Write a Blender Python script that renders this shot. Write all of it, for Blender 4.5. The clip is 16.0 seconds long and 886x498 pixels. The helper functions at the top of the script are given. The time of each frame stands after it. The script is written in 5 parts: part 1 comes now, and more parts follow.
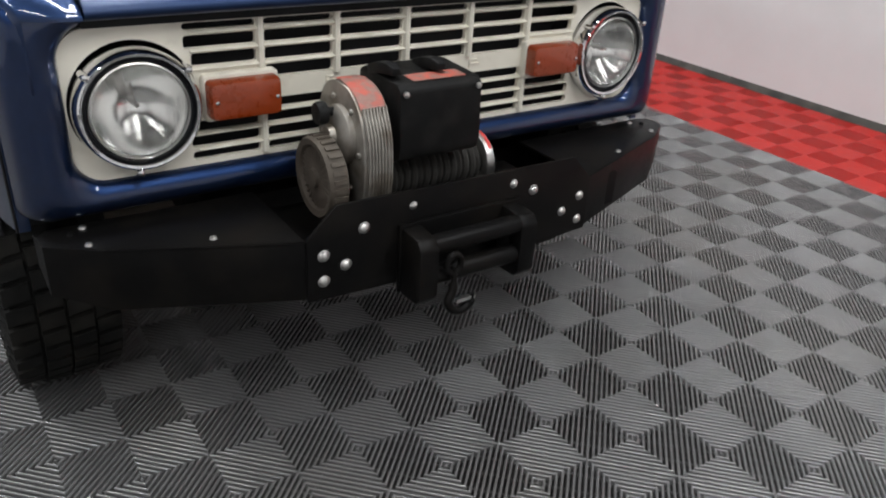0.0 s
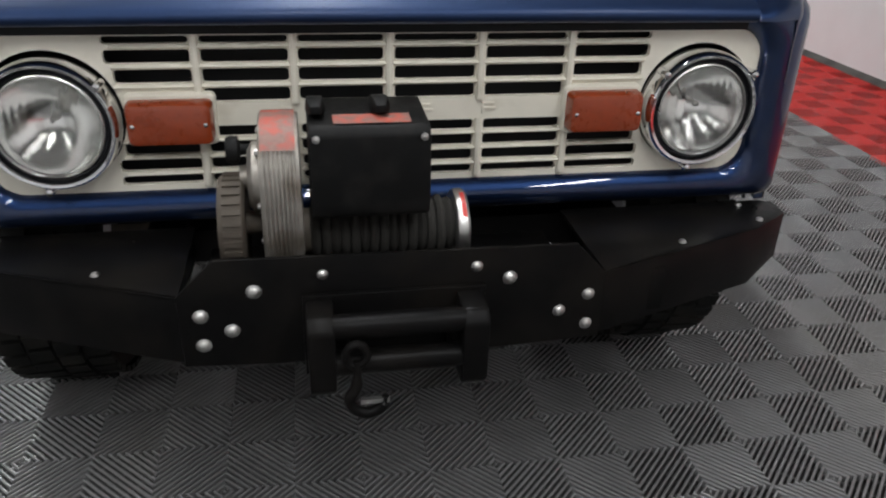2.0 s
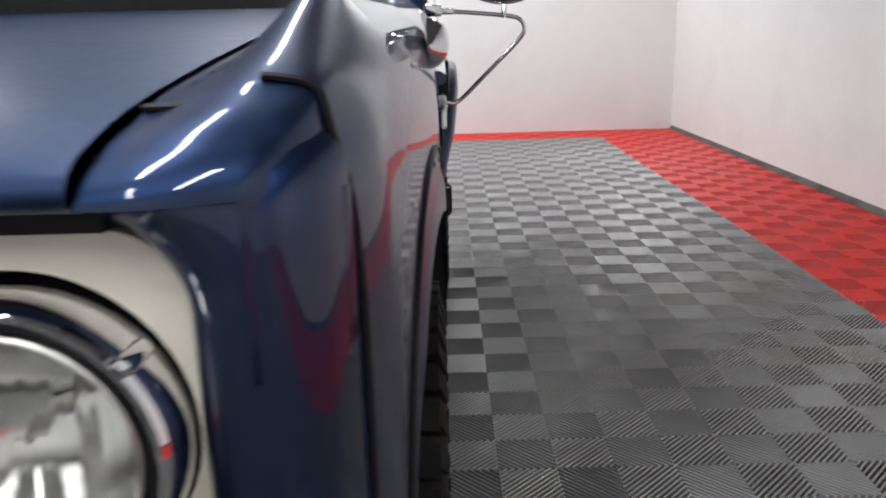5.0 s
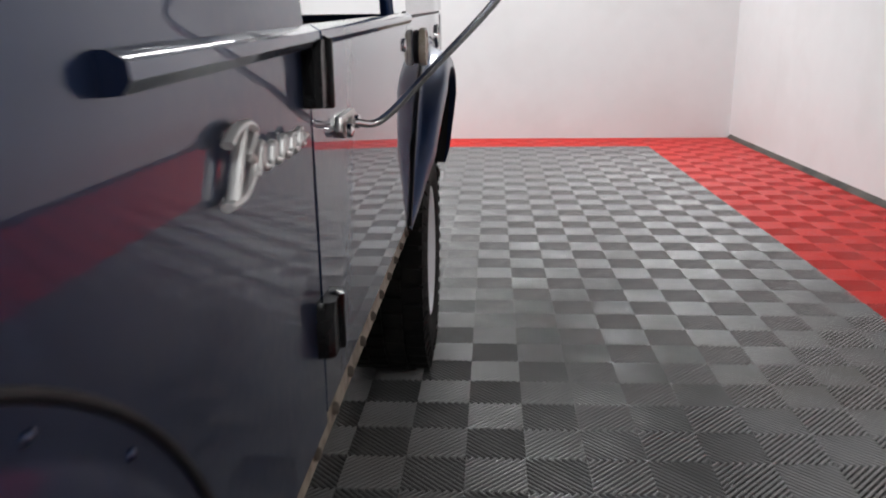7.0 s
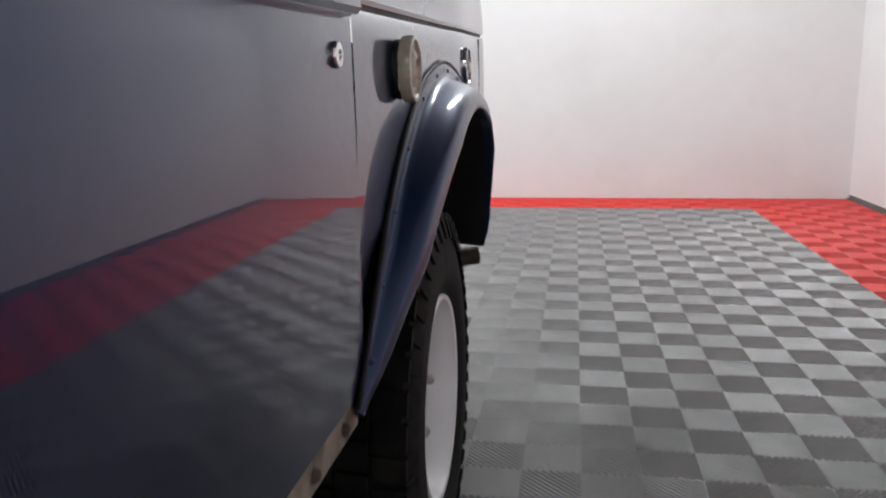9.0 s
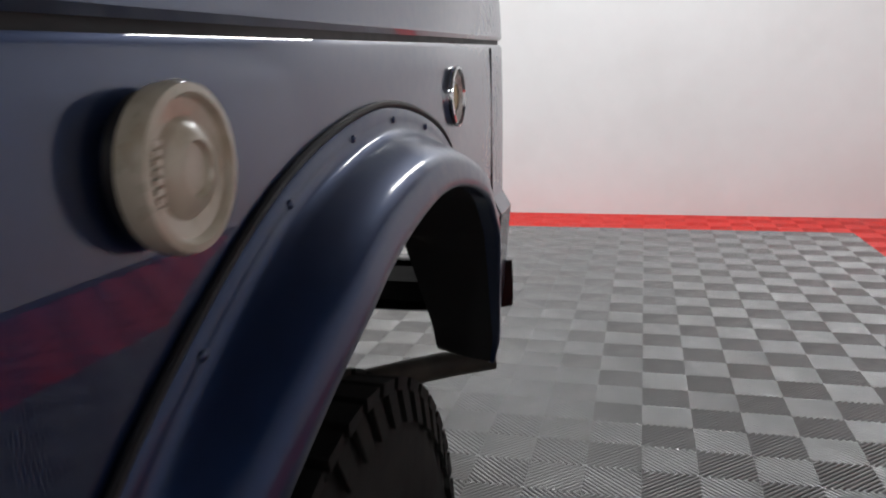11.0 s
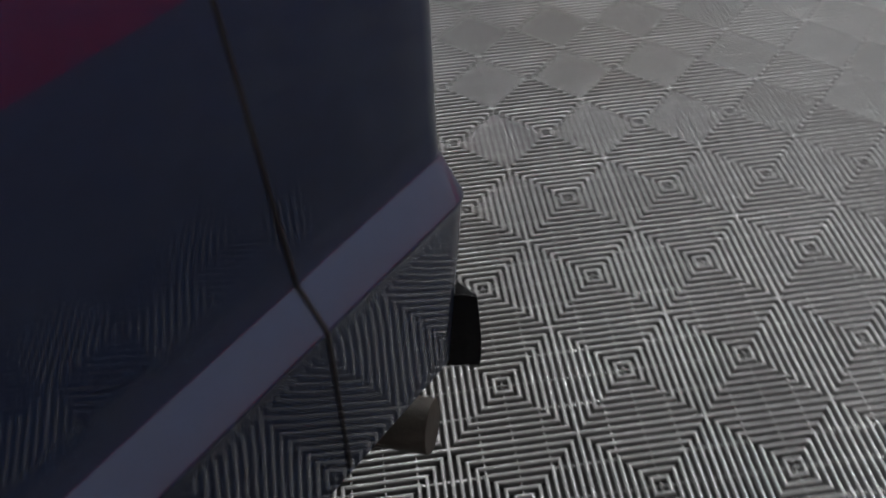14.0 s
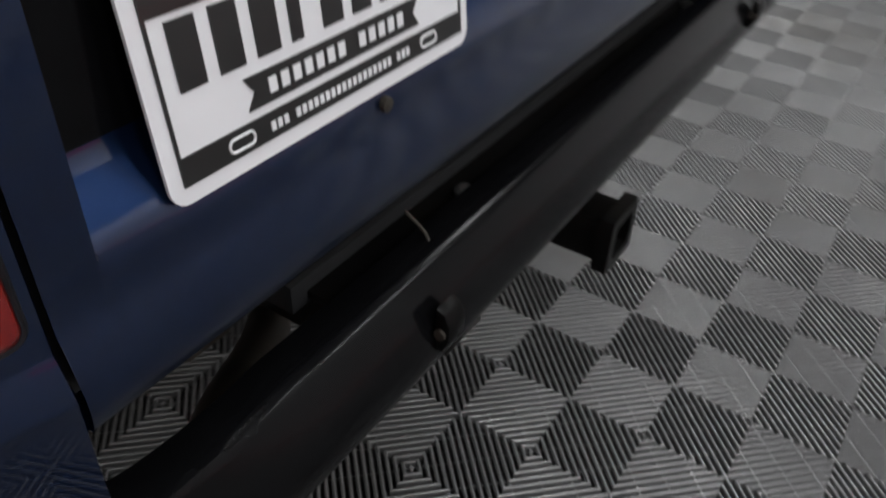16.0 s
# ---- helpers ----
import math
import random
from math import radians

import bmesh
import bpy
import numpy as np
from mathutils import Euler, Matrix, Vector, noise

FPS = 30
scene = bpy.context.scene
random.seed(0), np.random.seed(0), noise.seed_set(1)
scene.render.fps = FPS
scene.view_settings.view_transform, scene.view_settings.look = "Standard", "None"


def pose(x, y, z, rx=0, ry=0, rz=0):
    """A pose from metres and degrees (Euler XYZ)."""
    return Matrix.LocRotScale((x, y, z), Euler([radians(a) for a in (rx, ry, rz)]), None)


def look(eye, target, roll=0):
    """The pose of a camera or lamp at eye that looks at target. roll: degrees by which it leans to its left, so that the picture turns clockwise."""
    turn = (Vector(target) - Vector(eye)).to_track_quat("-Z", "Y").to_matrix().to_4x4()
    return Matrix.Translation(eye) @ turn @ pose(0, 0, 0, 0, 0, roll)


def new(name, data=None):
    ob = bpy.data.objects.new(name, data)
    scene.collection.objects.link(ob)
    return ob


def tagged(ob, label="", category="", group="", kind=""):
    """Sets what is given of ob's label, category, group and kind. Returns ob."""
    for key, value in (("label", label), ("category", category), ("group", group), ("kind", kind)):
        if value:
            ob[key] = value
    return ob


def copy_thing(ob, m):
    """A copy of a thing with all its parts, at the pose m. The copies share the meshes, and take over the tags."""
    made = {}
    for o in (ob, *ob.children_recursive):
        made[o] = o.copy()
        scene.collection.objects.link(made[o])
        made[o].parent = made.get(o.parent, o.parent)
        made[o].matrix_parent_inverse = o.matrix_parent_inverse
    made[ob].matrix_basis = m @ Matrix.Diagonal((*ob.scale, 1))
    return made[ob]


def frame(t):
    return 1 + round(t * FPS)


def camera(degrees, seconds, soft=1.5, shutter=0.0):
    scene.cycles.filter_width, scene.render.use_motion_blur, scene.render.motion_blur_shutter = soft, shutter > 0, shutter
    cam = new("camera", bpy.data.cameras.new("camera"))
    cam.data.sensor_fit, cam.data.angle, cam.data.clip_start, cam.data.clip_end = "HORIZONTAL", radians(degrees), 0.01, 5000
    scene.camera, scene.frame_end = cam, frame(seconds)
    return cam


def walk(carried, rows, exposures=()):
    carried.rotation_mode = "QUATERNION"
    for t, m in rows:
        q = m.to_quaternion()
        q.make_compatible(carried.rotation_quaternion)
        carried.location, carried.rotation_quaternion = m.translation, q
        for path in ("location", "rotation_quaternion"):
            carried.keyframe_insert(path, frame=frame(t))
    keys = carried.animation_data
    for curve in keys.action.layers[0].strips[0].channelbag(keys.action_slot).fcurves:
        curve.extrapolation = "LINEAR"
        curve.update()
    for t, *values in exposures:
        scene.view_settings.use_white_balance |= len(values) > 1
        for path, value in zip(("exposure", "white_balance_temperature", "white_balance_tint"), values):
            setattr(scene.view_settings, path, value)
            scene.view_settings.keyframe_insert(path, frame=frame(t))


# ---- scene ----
cam = camera(59.1, 16.0, soft=2.0, shutter=0.5)
PATH = [
    (0, (-3.4142, -9.4897, 1.2973), (-2.3997, -8.041, 0.3633), 3.6),
    (0.5, (-3.2191, -9.5014, 1.2983), (-2.3753, -7.9528, 0.3553), 3.2),
    (1, (-3.0292, -9.4952, 1.3013), (-2.3679, -7.8658, 0.3483), 3.2),
    (1.5, (-2.8152, -9.4908, 1.2863), (-2.3695, -7.7788, 0.3523), 2.4),
    (2, (-2.6717, -9.4128, 1.2623), (-2.3492, -7.6626, 0.3493), 1.8),
    (2.5, (-2.5043, -9.3147, 1.2573), (-2.31, -7.5404, 0.3563), 1.2),
    (3, (-2.2781, -9.1922, 1.2103), (-2.2272, -7.3688, 0.3893), -0.8),
    (3.5, (-2.098, -9.055, 1.1533), (-2.0664, -7.1828, 0.4523), -1.9),
    (4, (-1.9384, -8.845, 1.1163), (-1.861, -6.9404, 0.5093), -2.6),
    (4.5, (-1.7597, -8.6538, 1.1043), (-1.7243, -6.7375, 0.5343), -1.4),
    (5, (-1.6346, -8.5139, 1.0893), (-1.6543, -6.585, 0.5623), -1.6),
    (7.3, (-1.4537, -7.4357, 1.0213), (-1.5914, -5.5136, 0.4883), -1.0),
    (7.5, (-1.4462, -7.3577, 1.0083), (-1.5939, -5.4356, 0.4733), -1.5),
    (8, (-1.3956, -7.1503, 0.9913), (-1.6193, -5.2278, 0.4903), -2.6),
    (8.5, (-1.3823, -6.8982, 0.9813), (-1.658, -4.969, 0.5343), -2.0),
    (9, (-1.4011, -6.6204, 0.9763), (-1.7288, -4.6895, 0.5763), -1.1),
    (9.2, (-1.4017, -6.5334, 0.9723), (-1.7684, -4.6027, 0.5993), -1.4),
    (11.5, (-1.3914, -5.6693, 1.0833), (-1.8838, -3.7865, 0.6243), -1.5),
    (12, (-1.4217, -5.4675, 1.1163), (-1.8869, -3.6265, 0.4873), -2.5),
    (12.5, (-1.4536, -5.1787, 1.1453), (-1.9071, -3.4356, 0.2753), -2.5),
    (13, (-1.4421, -4.9207, 1.173), (-1.9673, -3.3796, 0.0114), -2.68),
    (13.5, (-1.3992, -4.7554, 1.2106), (-2.0994, -3.484, -0.1653), -4.1),
    (14, (-1.4204, -4.5616, 1.1715), (-2.2943, -3.5585, -0.3218), -4.09),
    (14.5, (-1.4189, -4.381, 1.138), (-2.6395, -3.7715, -0.3244), -3.09),
    (15, (-1.4854, -4.2047, 1.0766), (-2.8994, -4.0473, -0.3291), 1.09),
    (15.5, (-1.5488, -4.0937, 1.077), (-3.016, -4.4375, -0.238), 1.2),
    (16, (-1.5982, -3.9446, 1.132), (-2.933, -4.7857, -0.0972), 2.93),
]

EXPOSURE = [(0.0, 0.0), (2.0, -0.2), (3.0, -0.3), (4.0, -0.12), (5.0, -0.05), (9.0, -0.08), (11.5, -0.22), (12.0, -0.22), (12.5, -0.18), (13.0, 0.0), (14.0, -0.04), (15.0, -0.26), (15.5, -0.34), (16.0, -0.42)]
walk(cam, [(t, look(eye, target, roll)) for t, eye, target, roll in PATH], EXPOSURE)

# ---------------------------------------------------------------- light
world = bpy.data.worlds.new("world")
scene.world = world
world.use_nodes = True
world.node_tree.nodes["Background"].inputs[0].default_value = (0.8, 0.9, 1.0, 1)
world.node_tree.nodes["Background"].inputs[1].default_value = 0.02

CELL = 0.1524                      # a quarter of a 12 inch floor tile
X_WALL, Y_WALL = 0.915, 0.465        # inner faces of the near side wall and the end wall
X_FAR, Y_FAR, Z_CEIL = -7.4, -13.4, 3.6
LAMP_W = 62.0
LAMP_ROWS = [(x, y) for x in (-5.0, -2.6) for y in (-10.7, -7.4, -4.1, -0.95)] + [(-0.9, -10.4), (-0.8, -0.9)]


def lamp(x, y):
    data = bpy.data.lights.new("tube_light", "AREA")
    data.shape, data.size, data.size_y = "RECTANGLE", 0.16, 2.3
    data.energy, data.color = LAMP_W, (0.965, 0.985, 1.0)
    ob = new("tube_light", data)
    ob.matrix_world = pose(x, y, Z_CEIL - 0.115)
    return ob


for lx, ly in LAMP_ROWS:
    lamp(lx, ly)


# ---------------------------------------------------------------- materials
def material(name, base, rough=0.5, metal=0.0, coat=0.0, spec=0.5, noise_scale=40.0, vary=0.12, bump=0.0,
             bump_scale=200.0, stain=None, stain_amount=0.0, stain_scale=6.0, stain_cut=0.55, per_object=0.0,
             rough_vary=0.08, coat_rough=0.03, coat_ior=1.5, subsurface=0.0):
    m = bpy.data.materials.new(name)
    m.use_nodes = True
    nt = m.node_tree
    n, link = nt.nodes, nt.links.new
    b = n["Principled BSDF"]
    b.inputs["Metallic"].default_value = metal
    b.inputs["Specular IOR Level"].default_value = spec
    b.inputs["Coat Weight"].default_value = coat
    b.inputs["Coat Roughness"].default_value = coat_rough
    geo = n.new("ShaderNodeNewGeometry")

    def noise_tex(scale, detail=4.0):
        t = n.new("ShaderNodeTexNoise")
        t.inputs["Scale"].default_value, t.inputs["Detail"].default_value = scale, detail
        link(geo.outputs["Position"], t.inputs["Vector"])
        return t

    fine, broad = noise_tex(noise_scale), noise_tex(noise_scale / 14.0, 3.0)
    add = n.new("ShaderNodeMath")
    add.operation = "ADD"
    link(fine.outputs["Fac"], add.inputs[0])
    link(broad.outputs["Fac"], add.inputs[1])
    span = n.new("ShaderNodeMapRange")
    span.inputs["From Min"].default_value, span.inputs["From Max"].default_value = 0.6, 1.4
    span.inputs["To Min"].default_value, span.inputs["To Max"].default_value = 1 - vary, 1 + vary
    link(add.outputs[0], span.inputs["Value"])
    last = span.outputs[0]
    if per_object:
        info = n.new("ShaderNodeObjectInfo")
        r = n.new("ShaderNodeMapRange")
        r.inputs["To Min"].default_value, r.inputs["To Max"].default_value = 1 - per_object, 1 + per_object
        link(info.outputs["Random"], r.inputs["Value"])
        mul = n.new("ShaderNodeMath")
        mul.operation = "MULTIPLY"
        link(last, mul.inputs[0])
        link(r.outputs[0], mul.inputs[1])
        last = mul.outputs[0]
    col = n.new("ShaderNodeVectorMath")
    col.operation = "SCALE"
    col.inputs[0].default_value = base
    link(last, col.inputs["Scale"])
    out = col.outputs[0]
    if stain:
        sn = noise_tex(stain_scale, 6.0)
        cut = n.new("ShaderNodeMapRange")
        cut.inputs["From Min"].default_value, cut.inputs["From Max"].default_value = stain_cut - 0.07, stain_cut + 0.12
        cut.inputs["To Max"].default_value = stain_amount
        link(sn.outputs["Fac"], cut.inputs["Value"])
        mix = n.new("ShaderNodeMix")
        mix.data_type = "RGBA"
        mix.inputs["B"].default_value = (*stain, 1)
        link(cut.outputs[0], mix.inputs["Factor"])
        link(out, mix.inputs["A"])
        out = mix.outputs["Result"]
    link(out, b.inputs["Base Color"])
    rr = n.new("ShaderNodeMapRange")
    rr.inputs["From Min"].default_value, rr.inputs["From Max"].default_value = 0.6, 1.4
    rr.inputs["To Min"].default_value = max(0.0, rough - rough_vary)
    rr.inputs["To Max"].default_value = min(1.0, rough + rough_vary)
    link(add.outputs[0], rr.inputs["Value"])
    link(rr.outputs[0], b.inputs["Roughness"])
    if bump:
        bt = noise_tex(bump_scale, 3.0)
        bn = n.new("ShaderNodeBump")
        bn.inputs["Strength"].default_value, bn.inputs["Distance"].default_value = bump, 0.002
        link(bt.outputs["Fac"], bn.inputs["Height"])
        link(bn.outputs[0], b.inputs["Normal"])
        if coat:
            link(bn.outputs[0], b.inputs["Coat Normal"])
    if subsurface:
        b.inputs["Subsurface Weight"].default_value = subsurface
        b.inputs["Subsurface Radius"].default_value = (1.0, 1.0, 1.0)
        b.inputs["Subsurface Scale"].default_value = 0.005
    b.inputs["Coat IOR"].default_value = coat_ior
    return m


PAINT = material("navy_paint", (0.0095, 0.0245, 0.076), rough=0.38, metal=0.9, coat=1.0, noise_scale=900, vary=0.1, spec=0.3,
                 coat_rough=0.012, coat_ior=1.52, rough_vary=0.03, bump=0.005, bump_scale=9)
# the same navy with a worn clear coat: fenders, flares, and the swirl-marked hood
POLISHED_HAZE = material("part_hazed_navy_paint", (0.013, 0.030, 0.084), rough=0.44, metal=0.88, coat=0.8, noise_scale=900, vary=0.1,
                         coat_rough=0.028, coat_ior=1.52, rough_vary=0.04, bump=0.006, bump_scale=12)
FLAREPAINT = material("satin_worn_navy_paint", (0.009, 0.024, 0.076), rough=0.42, metal=0.88, coat=0.55, noise_scale=900, vary=0.1,
                      coat_rough=0.1, coat_ior=1.5, rough_vary=0.05, bump=0.006, bump_scale=12)
HAZED = material("hazed_navy_paint", (0.014, 0.032, 0.088), rough=0.52, metal=0.88, coat=0.4, noise_scale=900, vary=0.1,
                 coat_rough=0.3, coat_ior=1.4, rough_vary=0.06, bump=0.012, bump_scale=55)
CREAM = material("cream_enamel", (0.70, 0.66, 0.565), rough=0.38, noise_scale=30, vary=0.05, stain=(0.32, 0.26, 0.17),
                 stain_amount=0.35, stain_scale=14, stain_cut=0.66, bump=0.03)
BLACK = material("black_steel_paint", (0.004, 0.0038, 0.0038), rough=0.34, spec=0.09, noise_scale=60, vary=0.3, bump=0.12,
                 bump_scale=420, stain=(0.022, 0.018, 0.014), stain_amount=0.22, stain_scale=9)
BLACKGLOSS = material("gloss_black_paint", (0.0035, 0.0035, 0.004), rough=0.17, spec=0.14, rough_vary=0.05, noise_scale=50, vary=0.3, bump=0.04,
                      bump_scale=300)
PLASTIC = material("black_plastic", (0.005, 0.005, 0.005), rough=0.5, spec=0.15, noise_scale=120, vary=0.25, bump=0.2, bump_scale=700,
                   stain=(0.03, 0.027, 0.025), stain_amount=0.25, stain_scale=20)
# near-black for gaps and hidden insides; their shade is put into the colour
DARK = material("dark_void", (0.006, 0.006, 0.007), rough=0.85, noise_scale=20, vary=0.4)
RUBBER = material("tyre_rubber", (0.006, 0.006, 0.0056), rough=0.8, spec=0.2, noise_scale=40, vary=0.3, bump=0.25, bump_scale=260,
                  stain=(0.03, 0.027, 0.022), stain_amount=0.4, stain_scale=10)
SEAL = material("black_rubber_bead", (0.008, 0.008, 0.010), rough=0.5, spec=0.25, noise_scale=60, vary=0.2)
CHROME = material("chrome", (0.82, 0.82, 0.83), rough=0.06, metal=1.0, noise_scale=60, vary=0.05, rough_vary=0.04,
                  stain=(0.35, 0.32, 0.28), stain_amount=0.25, stain_scale=30, stain_cut=0.62)
STEEL = material("worn_bright_steel", (0.55, 0.54, 0.52), rough=0.34, metal=1.0, noise_scale=80, vary=0.2, bump=0.1)
SATIN = material("satin_silver", (0.72, 0.71, 0.69), rough=0.42, metal=0.55, noise_scale=70, vary=0.08, bump=0.05)
ALU = material("oxidised_aluminium", (0.36, 0.335, 0.30), rough=0.46, metal=0.75, noise_scale=45, vary=0.3, bump=0.15,
               bump_scale=320, stain=(0.13, 0.10, 0.07), stain_amount=0.7, stain_scale=16, stain_cut=0.54)
RUSTY = material("dusty_rusty_iron", (0.085, 0.070, 0.054), rough=0.75, metal=0.2, noise_scale=35, vary=0.35, bump=0.3,
                 bump_scale=240, stain=(0.06, 0.045, 0.035), stain_amount=0.7, stain_scale=18, stain_cut=0.5)
DULLIRON = material("dull_dark_iron", (0.045, 0.038, 0.03), rough=0.6, metal=0.3, noise_scale=40, vary=0.3, bump=0.25,
                    bump_scale=260, stain=(0.015, 0.013, 0.011), stain_amount=0.7, stain_scale=16, stain_cut=0.5)
ROPE = material("synthetic_rope", (0.022, 0.020, 0.017), rough=0.9, noise_scale=150, vary=0.4, bump=0.5, bump_scale=500)
SILL = material("bare_pinch_weld", (0.33, 0.29, 0.23), rough=0.6, metal=0.2, noise_scale=40, vary=0.25, bump=0.2,
                stain=(0.07, 0.055, 0.04), stain_amount=0.8, stain_scale=24, stain_cut=0.53)
AMBER = material("amber_lens", (0.23, 0.030, 0.002), rough=0.3, coat=0.9, noise_scale=90, vary=0.18, bump=0.25,
                 bump_scale=260, coat_rough=0.1)
REDLENS = material("red_lens", (0.17, 0.006, 0.005), rough=0.2, coat=0.8, noise_scale=60, vary=0.15, bump=0.1,
                   bump_scale=300)
WHITELENS = material("clear_lens", (0.48, 0.46, 0.42), rough=0.25, coat=0.6, noise_scale=60, vary=0.1)
WHEELWHITE = material("white_wheel_enamel", (0.8, 0.8, 0.82), rough=0.35, coat=0.3, noise_scale=30, vary=0.04,
                      stain=(0.3, 0.27, 0.22), stain_amount=0.25, stain_scale=12, stain_cut=0.64)
CAPCREAM = material("aged_cream_plastic", (0.48, 0.43, 0.34), rough=0.3, coat=0.5, noise_scale=60, vary=0.1, bump=0.1,
                    stain=(0.30, 0.24, 0.15), stain_amount=0.5, stain_scale=40)
CAPSTEEL = material("worn_white_enamel", (0.62, 0.60, 0.56), rough=0.28, metal=0.25, noise_scale=70, vary=0.15, stain=(0.25, 0.14, 0.08),
                    stain_amount=0.6, stain_scale=45, stain_cut=0.6, coat=0.4)
BRASS = material("dull_brass", (0.30, 0.21, 0.075), rough=0.42, metal=0.6, noise_scale=60, vary=0.15)
REDLABEL = material("red_label", (0.55, 0.04, 0.035), rough=0.45, noise_scale=90, vary=0.15, stain=(0.6, 0.45, 0.42),
                    stain_amount=0.6, stain_scale=60, stain_cut=0.6)
PALELABEL = material("worn_pale_label", (0.22, 0.12, 0.10), rough=0.5, noise_scale=120, vary=0.3, stain=(0.45, 0.08, 0.05),
                     stain_amount=0.9, stain_scale=50, stain_cut=0.5)
PLATEWHITE = material("plate_white", (0.82, 0.82, 0.84), rough=0.35, coat=0.3, noise_scale=30, vary=0.02)
PLATEBLACK = material("plate_black", (0.012, 0.012, 0.012), rough=0.35, coat=0.3, noise_scale=30, vary=0.1)
WALL = material("white_wall_paint", (0.79, 0.785, 0.785), rough=0.7, noise_scale=7, vary=0.025, bump=0.06, bump_scale=90,
                stain=(0.70, 0.69, 0.68), stain_amount=0.35, stain_scale=1.6, stain_cut=0.56)
GREYWALL = material("grey_wall_paint", (0.70, 0.70, 0.705), rough=0.75, noise_scale=7, vary=0.04, bump=0.06, bump_scale=90)
CEILING = material("ceiling_paint", (0.14, 0.14, 0.145), rough=0.8, noise_scale=6, vary=0.03)
COVE = material("grey_rubber_edging", (0.085, 0.08, 0.07), rough=0.7, noise_scale=25, vary=0.3, bump=0.2,
                stain=(0.02, 0.02, 0.02), stain_amount=0.8, stain_scale=5, stain_cut=0.5)
TILE = material("grey_tile_plastic", (0.126, 0.125, 0.126), rough=0.24, spec=1.0, coat=0.95, coat_rough=0.22, coat_ior=1.6, noise_scale=18, vary=0.07, per_object=0.04,
                stain=(0.11, 0.098, 0.082), stain_amount=0.5, stain_scale=1.1, stain_cut=0.58, rough_vary=0.02)
REDTILE = material("red_tile_plastic", (0.56, 0.020, 0.014), rough=0.34, noise_scale=18, vary=0.08, per_object=0.04)
SUBFLOOR = material("dark_subfloor", (0.012, 0.011, 0.0105), rough=0.9, noise_scale=12, vary=0.3)
FIXTURE = material("white_fixture_steel", (0.75, 0.75, 0.74), rough=0.4, noise_scale=20, vary=0.03)


def glass_material():
    """Clear pressed glass with shallow upright flutes and a few cross lines."""
    m = bpy.data.materials.new("fluted_lamp_glass")
    m.use_nodes = True
    nt = m.node_tree
    b = nt.nodes["Principled BSDF"]
    b.inputs["Base Color"].default_value = (0.98, 0.98, 0.97, 1)
    b.inputs["Roughness"].default_value = 0.05
    b.inputs["Transmission Weight"].default_value = 1.0
    b.inputs["IOR"].default_value = 1.22
    geo = nt.nodes.new("ShaderNodeNewGeometry")
    bump = nt.nodes.new("ShaderNodeBump")
    bump.inputs["Strength"].default_value, bump.inputs["Distance"].default_value = 0.22, 0.003
    add = nt.nodes.new("ShaderNodeMath")
    for k, (axis, scale) in enumerate((("X", 22), ("Z", 7))):
        wave = nt.nodes.new("ShaderNodeTexWave")
        wave.bands_direction = axis
        wave.inputs["Scale"].default_value = scale
        wave.inputs["Distortion"].default_value = 0.6
        nt.links.new(geo.outputs["Position"], wave.inputs["Vector"])
        nt.links.new(wave.outputs["Fac"], add.inputs[k])
    nt.links.new(add.outputs[0], bump.inputs["Height"])
    nt.links.new(bump.outputs[0], b.inputs["Normal"])
    return m


GLASS = glass_material()
REFLECTOR = material("lamp_reflector", (0.95, 0.95, 0.93), rough=0.2, metal=1.0, noise_scale=40, vary=0.05, bump=0.15,
                     bump_scale=40)
WINDOW = bpy.data.materials.new("window_glass")
WINDOW.use_nodes = True
WINDOW.node_tree.nodes["Principled BSDF"].inputs["Base Color"].default_value = (0.02, 0.022, 0.022, 1)
WINDOW.node_tree.nodes["Principled BSDF"].inputs["Transmission Weight"].default_value = 0.25
WINDOW.node_tree.nodes["Principled BSDF"].inputs["Roughness"].default_value = 0.05
WINDOW.node_tree.nodes["Principled BSDF"].inputs["Specular IOR Level"].default_value = 0.3


